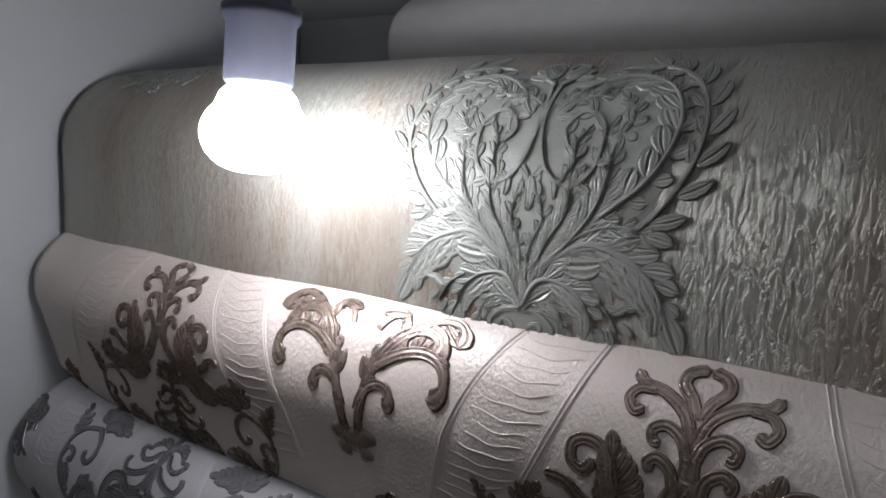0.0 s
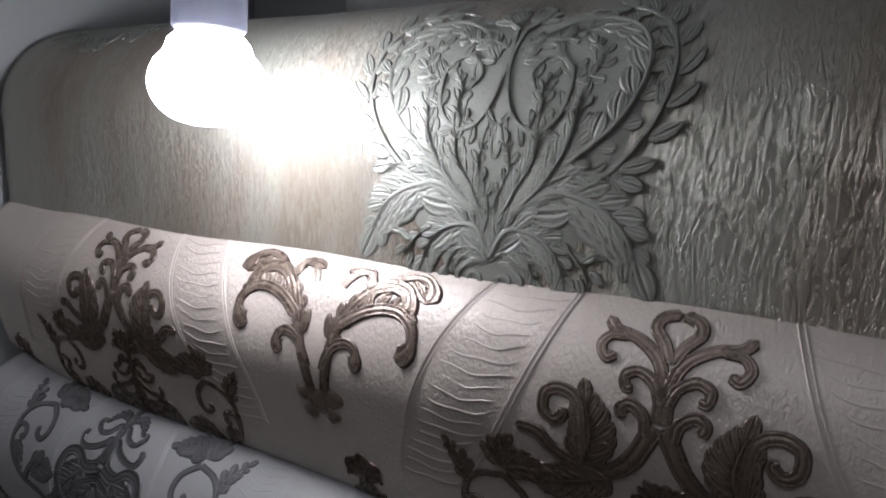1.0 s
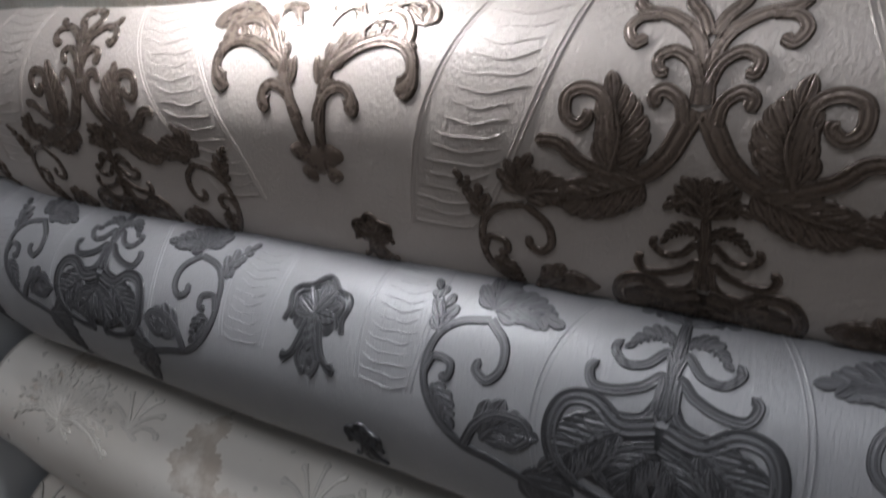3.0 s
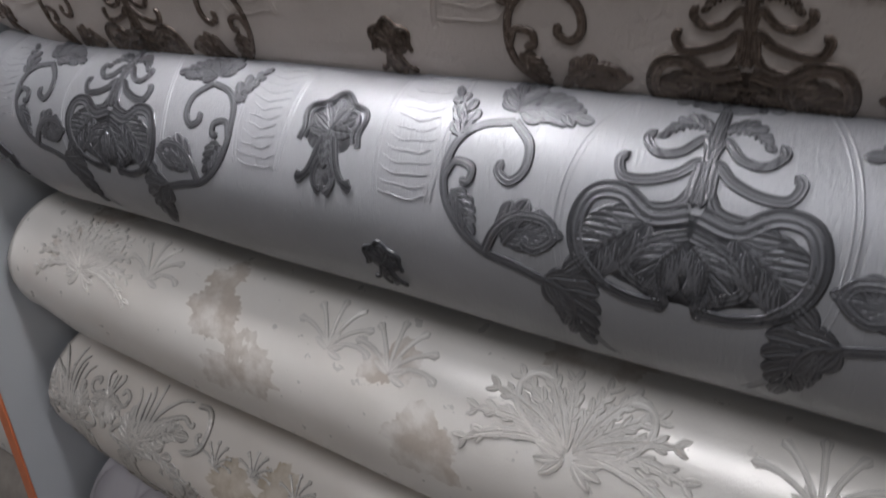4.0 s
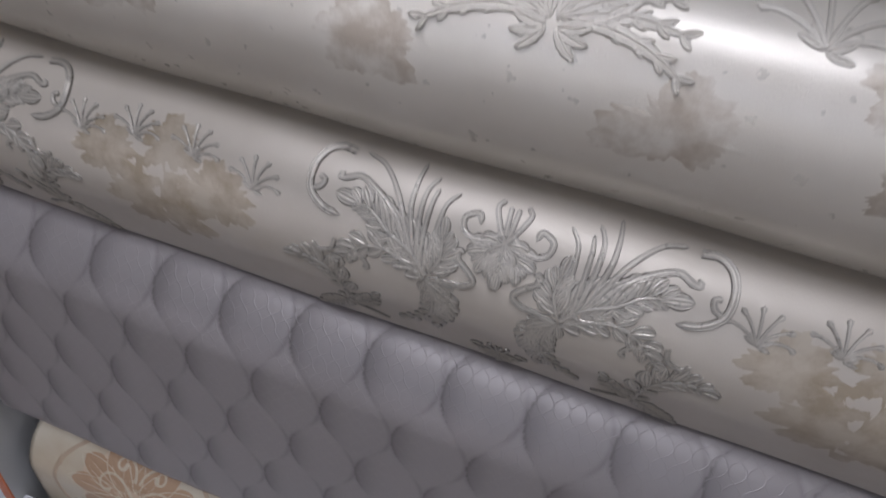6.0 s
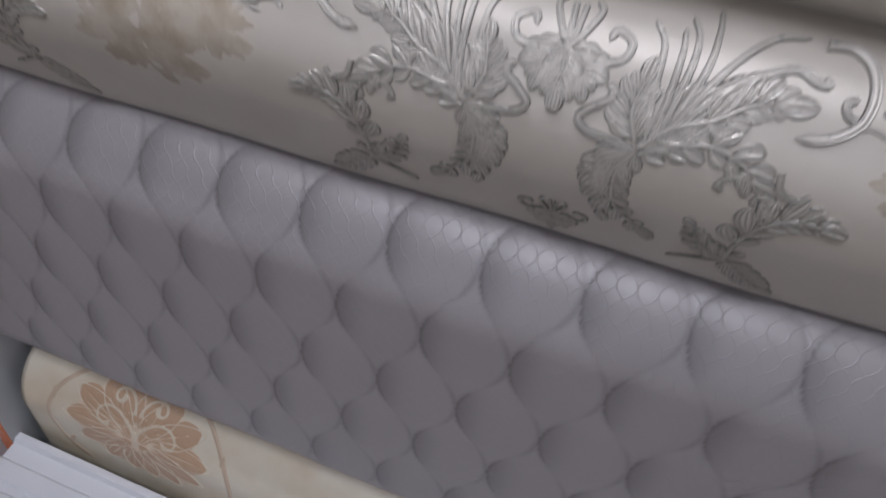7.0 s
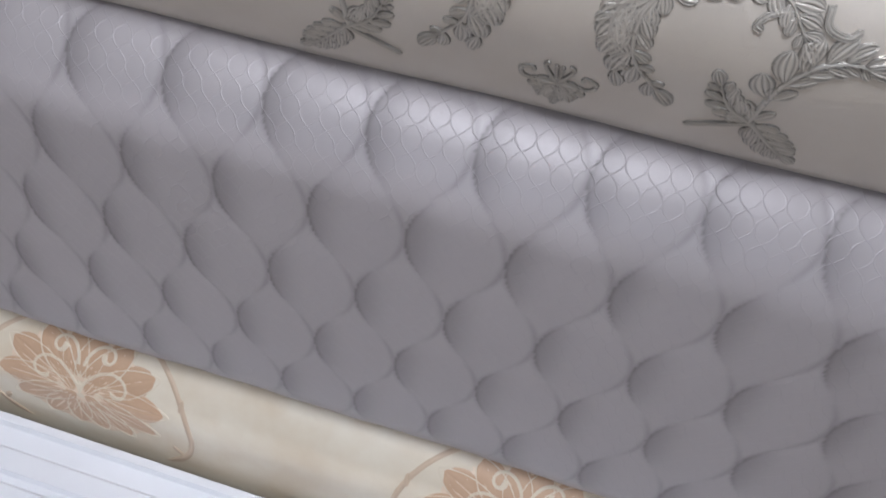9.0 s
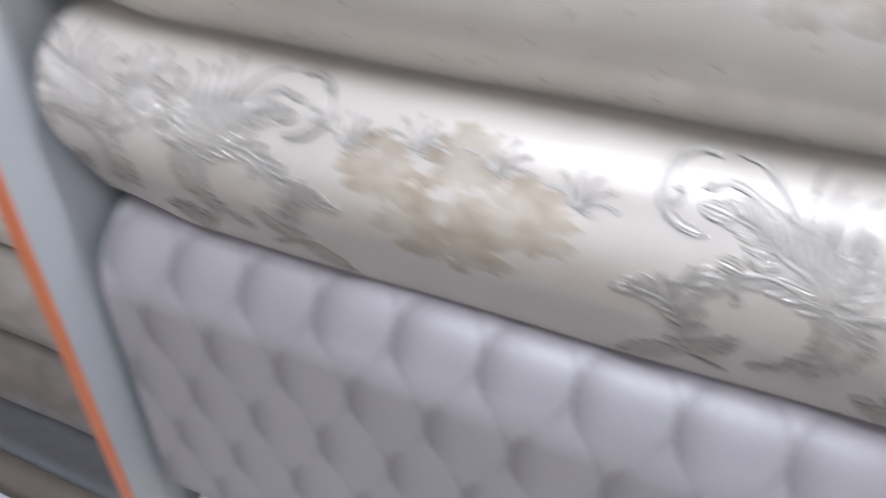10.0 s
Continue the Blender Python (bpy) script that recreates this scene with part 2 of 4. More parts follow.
tagged(new("ceiling", me), "white painted ceiling with a rooflight opening", "ceiling", kind="structure")

# ---- profile of a hung roll ----


class Roll:
    """Cross section of a paper hung in a loop: the hull of an upper and a lower round. s runs up over the front, in metres, from its
    foremost line; x runs along the bar."""

    def __init__(self, yu, zu, ru, yl=None, zl=None, rl=None, seed=0, tilt=0.0, pinch=0.0):
        self.u, self.ru = np.array([yu, zu]), ru
        self.l, self.rl = (np.array([yl, zl]), rl) if yl is not None else (self.u, ru)
        self.seed, self.tilt, self.pinch = seed, tilt, pinch
        d = self.u - self.l
        gap = float(np.hypot(*d))
        if gap < 1e-6:
            self.f0, self.seg, self.b0 = 0.0, 0.0, math.pi
        else:
            base, turn = math.atan2(d[1], -d[0]), math.acos((self.rl - self.ru) / gap)
            self.f0, self.b0 = base - turn, base + turn
            self.seg = math.sqrt(gap ** 2 - (self.ru - self.rl) ** 2)
        self.s0 = -self.f0 * self.ru

    def at(self, x, s, h=0.0):
        """Places on the paper, h above it."""
        x, s, h = np.broadcast_arrays(np.asarray(x, float), np.asarray(s, float), np.asarray(h, float))
        s = s + self.s0
        phi = np.where(s >= 0, self.f0 + s / self.ru, np.where(s >= -self.seg, self.f0, self.f0 + (s + self.seg) / self.rl))
        n = np.stack([-np.cos(phi), np.sin(phi)], -1)
        up = np.stack([math.sin(self.f0) * np.ones_like(s), math.cos(self.f0) * np.ones_like(s)], -1)
        p = np.where((s >= 0)[..., None], self.u + n * self.ru,
                     np.where((s >= -self.seg)[..., None], self.u + n * self.ru + up * np.minimum(s, 0)[..., None], self.l + n * self.rl))
        sag = 0.0012 * np.sin(7.3 * x + self.seed) * np.sin(9 * s + 1.3 * self.seed) + 0.0007 * np.sin(23 * x + 2.1 * self.seed + 11 * s)
        end = np.clip((XL + 0.10 - x) / 0.10, 0, 1)
        low = np.clip((0.35 - phi) / 1.1, 0, 1)
        sag = sag - self.pinch * end * end * (3 - 2 * end) * low
        q = p + n * (h + sag)[..., None]
        q[..., 1] += self.tilt * (x - 0.2)
        return np.concatenate([x[..., None], q], -1)

    def limits(self):
        """s at the back of the upper round and at the back of the lower one."""
        return (self.b0 - self.f0) * self.ru - self.s0, -self.seg - (self.f0 + 2 * math.pi - self.b0) * self.rl - self.s0


XL, XR = -0.295, 0.767
ROLLS = {
    "bark": Roll(0.5852, 1.4828, 0.1012, 0.5773, 1.364, 0.088, seed=1, pinch=0.012),
    "ivory": Roll(0.533, 1.338, 0.076, 0.533, 1.268, 0.054, seed=2, tilt=0.008, pinch=0.012),
    "silver": Roll(0.5232, 1.1498, 0.0853, 0.5237, 1.1141, 0.0552, seed=3, pinch=0.012),
    "pearl": Roll(0.5115, 0.9791, 0.0797, 0.5285, 0.9491, 0.0709, seed=4, pinch=0.012),
    "cream": Roll(0.5130, 0.8094, 0.0819, 0.5282, 0.7564, 0.0711, seed=5, pinch=0.012),
    "quilt": Roll(0.5167, 0.6242, 0.0850, 0.5108, 0.3483, 0.0784, seed=6),
    "marble": Roll(0.5061, 0.1765, 0.0796, 0.5060, 0.0704, 0.0792, seed=7),
}


def sheet_mesh(name, roll, material, relief=None, nx=140, ns=120, x0=XL, x1=XR, printed=None):
    """The paper itself, all the way round, with a turned-in edge at both ends."""
    top, bottom = roll.limits()
    s = np.linspace(bottom, top, ns)
    x = np.linspace(x0, x1, nx)
    S_, X_ = np.meshgrid(s, x, indexing="ij")
    hgt = relief(X_, S_) if relief is not None else np.zeros_like(X_)
    hgt[-1] = hgt[0] = 0
    P = roll.at(X_, S_, hgt).reshape(-1, 3)
    inner = np.concatenate([roll.at(x0 + 0.0015, s, -0.0015), roll.at(x1 - 0.0015, s, -0.0015)])
    uv = np.stack([X_, S_], -1).reshape(-1, 2)
    uv = np.concatenate([uv, np.stack([np.full(ns, x0), s], -1), np.stack([np.full(ns, x1), s], -1)])
    faces = []
    for j in range(ns - 1):
        a = j * nx
        faces += [(a + i, a + i + 1, a + nx + i + 1, a + nx + i) for i in range(nx - 1)]
    b = ns * nx
    for j in range(ns - 1):
        faces.append((j * nx, (j + 1) * nx, b + j + 1, b + j))
        faces.append((j * nx + nx - 1, b + ns + j, b + ns + j + 1, (j + 1) * nx + nx - 1))
    me = mesh_of(name, np.concatenate([P, inner]), faces, material, True, uv)
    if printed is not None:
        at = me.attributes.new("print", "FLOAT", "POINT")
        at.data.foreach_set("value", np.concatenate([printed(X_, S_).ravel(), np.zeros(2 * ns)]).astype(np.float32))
    return me


def hung_roll(key, material, label, relief=None, nx=140, ns=120, printed=None):
    r = ROLLS[key]
    root = new("wallpaper_roll")
    root.location = (0, 0, 0)
    tagged(root, label, "wallpaper roll", "hung wallpaper rolls")
    obj("sheet", sheet_mesh("sheet", r, material, relief, nx, ns, XL, XR, printed), root)
    y, z = r.u
    bar = lathe_mesh("bar", [(XL - 0.020, 0.010), (XR + 0.020, 0.010)], M_STEEL, 16)
    o = obj("bar", bar, root, "steel hanging bar")
    o.location = (0, float(y), float(z))
    core = lathe_mesh("core", [(XL + 0.002, 0.026), (XR - 0.002, 0.026)], M_CARD, 24)
    o = obj("core", core, root, "cardboard tube core")
    o.location = (0, float(y), float(z) + 0.0)
    return root


QW, QH, QX, QS = 0.0752, 0.162, 0.1606, 0.060


def quilt_phase(x, s):
    """Phases of the two families of ogee seams."""
    t = (s - QS) / QH
    w = t - 0.75 * np.sin(4 * math.pi * t) / (4 * math.pi)
    return (x - QX) / QW + w, (x - QX) / QW - w


def quilt_relief(x, s):
    """Button-quilted cushions between ogee seams."""
    a, b = quilt_phase(x, s)
    fa, fb = np.abs(np.sin(math.pi * a)), np.abs(np.sin(math.pi * b))
    return 0.42 * (0.0030 * (fa * fb) ** 0.36 - 0.0015)


def quilt_shade_print(x, s):
    """Printed mock shade, dark crescents where each cushion is tucked in at its button."""
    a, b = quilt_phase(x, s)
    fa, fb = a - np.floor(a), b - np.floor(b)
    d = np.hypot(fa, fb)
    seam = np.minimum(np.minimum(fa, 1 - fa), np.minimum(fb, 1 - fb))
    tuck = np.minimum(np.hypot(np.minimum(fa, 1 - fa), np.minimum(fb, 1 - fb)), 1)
    # second term puts shade into the seams' colour near each tuck
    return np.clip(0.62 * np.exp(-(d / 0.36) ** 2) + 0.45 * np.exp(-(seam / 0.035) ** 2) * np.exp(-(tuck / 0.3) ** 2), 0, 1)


BARK = hung_roll("bark", M_BARK, "grey-green metallic wallpaper roll with an embossed leaf heart")
IVORY = hung_roll("ivory", M_IVORY, "ivory wallpaper roll with raised dark bronze scrolls")
SILVER = hung_roll("silver", M_SILVER, "silver-white wallpaper roll with raised pewter ornaments")
PEARL = hung_roll("pearl", M_PEARL, "pearly ivory wallpaper roll with faint tan flowers")
CREAM = hung_roll("cream", M_CREAM, "cream wallpaper roll with silvery acanthus scrolls")
QUILT = hung_roll("quilt", M_QUILT, "lavender-grey wallpaper roll embossed like button quilting", quilt_relief, 560, 420, quilt_shade_print)
MARBLE = hung_roll("marble", M_MARBLE, "cream marbled wallpaper roll with terracotta medallions")

# ---- rack ----
def side_board(xa, xb, label):
    root = new("rack_side_board")
    tagged(root, label, "rack board", "rack side boards")
    obj("panel", box_mesh("panel", (xa, 0.395, 0.0), (xb, 0.84, 1.699), M_BOARD, 0.001), root)
    obj("edging", box_mesh("edging", (xa - 0.0005, 0.392, 0.0), (xb + 0.0005, 0.395, 1.699), M_EDGE, 0.0008), root, "orange edge banding")
    return root


side_board(-0.333, -0.315, "grey laminate rack side board with an orange front edge")
side_board(0.787, 0.805, "grey laminate rack side board with an orange front edge")

# ---- ledge under the rolls ----
def ledge(x0, x1):
    prof = [(0.410, 0.0), (0.410, 0.1145), (0.400, 0.1145), (0.396, 0.108), (0.374, 0.105), (0.370, 0.110), (0.346, 0.110), (0.342, 0.104), (0.334, 0.104),
            (0.330, 0.110), (0.302, 0.109), (0.298, 0.102), (0.275, 0.101), (0.270, 0.096), (0.270, 0.0)]
    n = len(prof)
    vs = [(x0, y, z) for y, z in prof] + [(x1, y, z) for y, z in prof]
    fs = [(i, (i + 1) % n, n + (i + 1) % n, n + i) for i in range(n)] + [tuple(range(n))[::-1], tuple(range(n, 2 * n))]
    me = mesh_of("plinth", vs, fs, M_WHITE, False)
    return tagged(new("plinth_moulding", me), "white ribbed plastic moulding along the foot of the rack", "moulding")


ledge(-0.314, 0.786)

# ---- lamp ----
LX, LY, LZ = 0.124, 0.405, 1.510
M_HOLDER = plain("blue_grey_plastic", (0.045, 0.05, 0.075), (0.06, 0.065, 0.09), 0.7, 20)
lamp = new("clip_lamp")
tagged(lamp, "bright white bulb in a grey holder above the top roll", "lamp")
M_GLOW = mat("lit_bulb", (1, 1, 1), 0.4)
M_GLOW.node_tree.nodes["Principled BSDF"].inputs["Emission Color"].default_value = (0.93, 0.97, 1.0, 1)
M_GLOW.node_tree.nodes["Principled BSDF"].inputs["Emission Strength"].default_value = 410
prof = [(-0.028 + 0.050 * (1 - math.cos(math.pi * i / 32)) / 2, 0.035 * math.sin(math.pi * i / 32) ** 0.8) for i in range(25)] + [(0.022, 0.024), (0.028, 0.018)]
o = obj("bulb", lathe_mesh("bulb", prof, M_GLOW, 72, "z"), lamp, "glowing white bulb")
o.location = (LX, LY, LZ)
prof = [(0.027, 0.019), (0.030, 0.022), (0.066, 0.022), (0.069, 0.025), (0.076, 0.025), (0.079, 0.018), (1.70 - LZ, 0.016)]
o = obj("holder", lathe_mesh("holder", prof, M_HOLDER, 28, "z"), lamp, "blue-grey lamp holder")
o.location = (LX, LY, LZ)

# ---- unseen top board, added to shade the upper rolls; carries the lamp ----
shade_board = new("unseen_shade_board")
tagged(shade_board, "unseen grey board with an orange edge, added to shade the upper rolls", "rack board")
obj("panel", box_mesh("panel", (-0.36, 0.263, 1.70), (0.83, 0.86, 1.72), M_BOARD, 0.001), shade_board)
obj("edging", box_mesh("edging", (-0.36, 0.260, 1.6995), (0.83, 0.263, 1.7205), M_EDGE, 0.0008), shade_board, "orange edge banding")

# ---- embossed ornaments ----
STEM = ((-1, -0.2), (-0.88, 0.75), (-0.64, 0.95), (-0.46, 0.35), (-0.24, 0.9), (0, 1.05), (0.24, 0.9), (0.46, 0.35), (0.64, 0.95), (0.88, 0.75), (1, -0.2))
LEAF = ((-1, -0.2), (-0.88, 0.5), (-0.66, 0.85), (-0.5, 0.25), (-0.3, 0.95), (-0.1, 0.7), (0, 0.1), (0.1, 0.7), (0.3, 0.95), (0.5, 0.25), (0.66, 0.85), (0.88, 0.5), (1, -0.2))
FLAT = ((-1, -0.4), (-0.9, 0.8), (0, 1.0), (0.9, 0.8), (1, -0.4))
LINE = ((-1, -0.3), (0, 1.0), (1, -0.3))


class Ornament:
    """Raised strokes drawn on the paper, in metres: x along the roll, s up."""

    def __init__(self, height=0.0016):
        self.v, self.f, self.h, self.ink_shade, self.marks = [], [], height, [], []

    def ribbon(self, pts, half, prof=STEM, lift=1.0):
        pts, half = np.asarray(pts, float), np.asarray(half, float)
        d = np.gradient(pts, axis=0)
        d /= np.linalg.norm(d, axis=1)[:, None] + 1e-12
        side = np.stack([-d[:, 1], d[:, 0]], -1)
        n, m, base = len(pts), len(prof), len(self.v)
        lift = lift * (0.8 + 0.5 * ((len(self.marks) * 0.618) % 1))
        self.marks.append(len(self.f))
        rise = np.minimum(1, half / (0.35 * half.max() + 1e-9)) * self.h * lift
        for i in range(n):
            for u, h in prof:
                q = pts[i] + side[i] * half[i] * u
                bead = 0.55 if u == 0 and i % 2 and n > 50 else 1.0
                self.v.append((q[0], q[1], bead * h * rise[i] if h > 0 else h * 0.0008))
                # deep printed outline at the rim; shade coloured into the grooves
                self.ink_shade.append(1.0 if abs(u) > 0.85 else (0.8 if h < 0.5 else 0.0))
        for i in range(n - 1):
            for j in range(m - 1):
                a = base + i * m + j
                self.f.append((a, a + m, a + m + 1, a + 1))

    def path(self, p, deg, length, k0, k1, n, power=2.0):
        """A curve that starts at p, heads off at deg and bends from k0 to k1 (1/m)."""
        t = np.linspace(0, 1, n)
        k = k0 + (k1 - k0) * t ** power
        a = radians(deg) + np.concatenate([[0], np.cumsum((k[1:] + k[:-1]) / 2)]) * length / (n - 1)
        step = length / (n - 1)
        mid = (a[1:] + a[:-1]) / 2
        return np.array(p) + np.concatenate([[[0, 0]], np.cumsum(np.stack([np.cos(mid), np.sin(mid)], -1) * step, 0)]), a

    def curl(self, p, deg, length, k0, k1, w0, w1, n=22, knob=1.7, prof=STEM, power=2.0):
        n = 3 * n - 2
        pts, a = self.path(p, deg, length, k0, k1, n, power)
        t = np.linspace(0, 1, n)
        w = w0 + (w1 - w0) * t
        w = 1.18 * w * np.where(t > 0.8, 1 + (knob - 1) * np.sin((t - 0.8) / 0.2 * math.pi * 0.75), 1) * np.clip((1 - t) * 16, 0.12, 1)
        self.ribbon(pts, w, prof)
        return pts[::3], a[::3]

    def spline(self, knots, n):
        """A smooth line through a few knots, given in millimetres."""
        k = np.array(knots, float) * 0.001
        k = np.vstack([2 * k[0] - k[1], k, 2 * k[-1] - k[-2]])
        u = np.linspace(0, len(k) - 3 - 1e-6, n)
        i, f = u.astype(int), (u % 1)[:, None]
        p0, p1, p2, p3 = k[i], k[i + 1], k[i + 2], k[i + 3]
        pts = 0.5 * (2 * p1 + (p2 - p0) * f + (2 * p0 - 5 * p1 + 4 * p2 - p3) * f ** 2 + (3 * p1 - p0 - 3 * p2 + p3) * f ** 3)
        d = np.gradient(pts, axis=0)
        return pts, np.unwrap(np.arctan2(d[:, 1], d[:, 0]))

    def stroke(self, knots, w0, w1, n=60):
        pts, a = self.spline(knots, n)
        t = np.linspace(0, 1, n)
        self.ribbon(pts, (w0 + (w1 - w0) * t) * 0.001 * np.clip((1 - t) * 16, 0.2, 1))
        return pts, a

    def frond(self, knots, size, pairs=8, left=1.0, right=1.0, open_=52):
        """An acanthus leaf: round overlapping lobes along both sides of a bent spine."""
        pts, a = self.spline(knots, 40)
        for i in range(pairs):
            t = (i + 0.3) / pairs
            j = int(38 * t)
            q = size * 0.001 * (0.62 + 0.55 * math.sin(math.pi * (0.15 + 0.8 * t))) * (1 - 0.35 * t)
            h = math.degrees(a[j])
            for e, k in ((1, left), (-1, right)):
                if k > 0:
                    self.leaf(pts[j], h + e * open_, q * k, q * k * 0.32, -e * 0.6 / q, 12, LEAF, 0.9, 1.35)
        self.leaf(pts[-4], math.degrees(a[-1]), size * 0.0007, size * 0.00022, 0, 12, LEAF, 1.1, 1.1)
        t = np.linspace(0, 1, 40)
        self.ribbon(pts, size * 0.0001 * (1.2 - 0.9 * t), LINE, 1.25)

    def leaf(self, p, deg, length, width, bend=0.0, n=11, prof=LEAF, lift=1.0, tip=0.95):
        pts, _ = self.path(p, deg, length, bend, bend, n, 1)
        t = np.linspace(0, 1, n)
        if width > 3.9 * mm and prof is LEAF and tip < 1:
            n = 22
            pts, _ = self.path(p, deg, length, bend, bend, n, 1)
            t = np.linspace(0, 1, n)
            width = width * (1 + 0.07 * np.cos(2 * math.pi * 4.5 * t) * (t < 0.85))
        self.ribbon(pts, width * np.maximum(np.sin(math.pi * t ** tip) ** 0.62, 0.05), prof, lift)

    def disc(self, c, r, squash=1.0, n=20, rings=4, lobes=0, wave=0.0, lift=1.0):
        base = len(self.v)
        self.marks.append(len(self.f))
        self.v.append((c[0], c[1], self.h * lift))
        for i in range(1, rings + 1):
            for j in range(n):
                q = 2 * math.pi * j / n
                rr = r * i / rings * (1 + wave * math.cos(lobes * q) * (i / rings))
                self.v.append((c[0] + rr * math.cos(q), c[1] + rr * math.sin(q) * squash, self.h * lift * (1 - (i / rings) ** 4) - (0.0003 if i == rings else 0)))
        for j in range(n):
            self.f.append((base, base + 1 + j, base + 1 + (j + 1) % n))
            for i in range(rings - 1):
                a, b = base + 1 + i * n + j, base + 1 + i * n + (j + 1) % n
                self.f.append((a, a + n, b + n, b))

    def mirror(self):
        n = len(self.v)
        self.v += [(-x, s, h) for x, s, h in self.v[:n]]
        k = len(self.f)
        self.f += [tuple(i + n for i in reversed(f)) for f in self.f]
        self.marks += [i + k for i in self.marks]
        self.ink_shade = self.ink_shade + [0.0] * (n - len(self.ink_shade))
        self.ink_shade += self.ink_shade
        return self

    def put(self, root, key, x, s, material, name="motif", scale=1.0, flip=False, label="", split=False):
        """Lay it on a roll, as one raised print or, split, stroke by stroke."""
        roll = ROLLS[key]
        v = np.array(self.v)
        v[:, :2] *= scale
        if flip:
            v[:, 0] *= -1
        ink_shade = np.array(self.ink_shade + [0.0] * (len(v) - len(self.ink_shade)))
        X, S = v[:, 0] + x, v[:, 1] + s
        inside = (X > XL + 0.001) & (X < XR - 0.001)
        bounds = sorted(self.marks) + [len(self.f)] if split else [0, len(self.f)]
        for lo, hi in zip(bounds, bounds[1:]):
            faces = [tuple(reversed(f)) if flip else f for f in self.f[lo:hi] if all(inside[i] for i in f)]
            if not faces:
                continue
            used = sorted({i for f in faces for i in f})
            back = {i: n for n, i in enumerate(used)}
            P = roll.at(X[used], S[used], v[used, 2])
            obj(name, mesh_of(name, P, [tuple(back[i] for i in f) for f in faces], material, ink_shade=ink_shade[used]), root, label)


mm = 0.001



def heart_motif():
    """Right half of a leafy heart; then mirrored."""
    o = Ornament(0.0017)
    # twigs of leaflets outside the outer stem
    stem = ((24, -36), (58, -24), (84, 4), (93, 36), (84, 68), (60, 86), (36, 84))
    pts, a = o.spline(stem, 60)
    for i in range(9, 54, 5):
        h = math.degrees(a[i])
        n = np.array([math.sin(a[i]), -math.cos(a[i])])
        o.leaf(pts[i] + n * 2 * mm, h - 40, 20 * mm, 4.6 * mm, 18, 12, LEAF, 1.0, 0.95)
        if i > 20:
            o.leaf(pts[i] - n * 1 * mm, h + 38, 13 * mm, 3.0 * mm, -30)
    # plume that climbs inside the stem and arches over the top
    o.frond(((44, -14), (70, 10), (80, 40), (70, 66), (46, 76), (24, 66), (12, 50)), 23, 13, 0.85, 0.62)
    o.stroke(stem, 1.7, 1.3, 70)
    # large leaf spreading to the side
    o.frond(((16, -42), (36, -30), (58, -34), (76, -46), (86, -66)), 36, 8, 0.62, 0.95, 46)
    o.frond(((14, -44), (32, -26), (54, -18), (76, -22)), 22, 7, 0.6, 0.8, 46)
    # leaf standing beside the bud
    o.frond(((12, -44), (30, -26), (44, -2), (48, 26)), 21, 8, 0.8, 0.9, 44)
    o.frond(((6, -48), (14, -30), (24, -14), (26, 4)), 18, 7, 0.8, 0.8, 44)
    o.frond(((2, -52), (3, -36), (10, -18), (6, -2)), 15, 6, 0.6, 0.8, 44)
    # spiral with little leaves
    pts, a = o.stroke(((3, 70), (1, 40), (8, 12), (24, 2), (38, 14), (39, 38), (26, 47), (16, 36), (21, 25)), 1.5, 1.9, 80)
    for i in (24, 32, 40, 48, 56, 64):
        h = math.degrees(a[i])
        o.leaf(pts[i], h - 52, 12 * mm, 3.2 * mm, 20)
        o.leaf(pts[i], h + 46, 11 * mm, 3.2 * mm, -40)
    o.frond(((20, 4), (26, 14), (25, 26), (30, 34)), 11, 5, 0.9, 0.9)
    o.frond(((40, 30), (52, 36), (54, 48), (46, 58)), 13, 5, 0.9, 0.8)
    o.frond(((4, 52), (16, 58), (30, 58), (38, 66)), 13, 6, 0.7, 0.8)
    # bud on the axis
    o.leaf((0.5 * mm, -14 * mm), 86, 22 * mm, 4.0 * mm, 6)
    o.leaf((1 * mm, -4 * mm), 62, 17 * mm, 3.4 * mm, 30)
    o.leaf((1 * mm, 6 * mm), 40, 12 * mm, 2.8 * mm, 30)
    # foot: arched leaf, spiral and twigs
    o.frond(((1, -70), (10, -54), (26, -54), (40, -64), (48, -84)), 28, 9, 0.6, 0.85, 46)
    o.frond(((2, -72), (10, -66), (22, -68), (30, -82)), 17, 6, 0.5, 0.8, 46)
    o.stroke(((1, -72), (12, -74), (21, -82), (16, -92), (7, -90), (6, -82), (12, -80), (14, -85)), 1.9, 1.7, 60)
    o.frond(((2, -88), (4, -96), (12, -100)), 12, 4, 0.8, 0.8)
    for px, ps, d in ((50, -62, -20), (56, -66, 30), (60, -70, -40), (54, -74, -70), (62, -62, 10), (50, -80, -50)):
        o.leaf((px * mm, ps * mm), d, 11 * mm, 2.8 * mm, 10)
    o.stroke(((40, -56), (52, -64), (60, -76)), 0.8, 0.6, 24)
    # crest
    for d in (84, 58, 32, 8):
        o.leaf((3 * mm, 74 * mm), d, 19 * mm, 4.0 * mm, -14)
    o.stroke(((1, 66), (10, 74), (14, 84), (6, 88), (3, 82)), 1.6, 1.5, 40)
    return o.mirror()


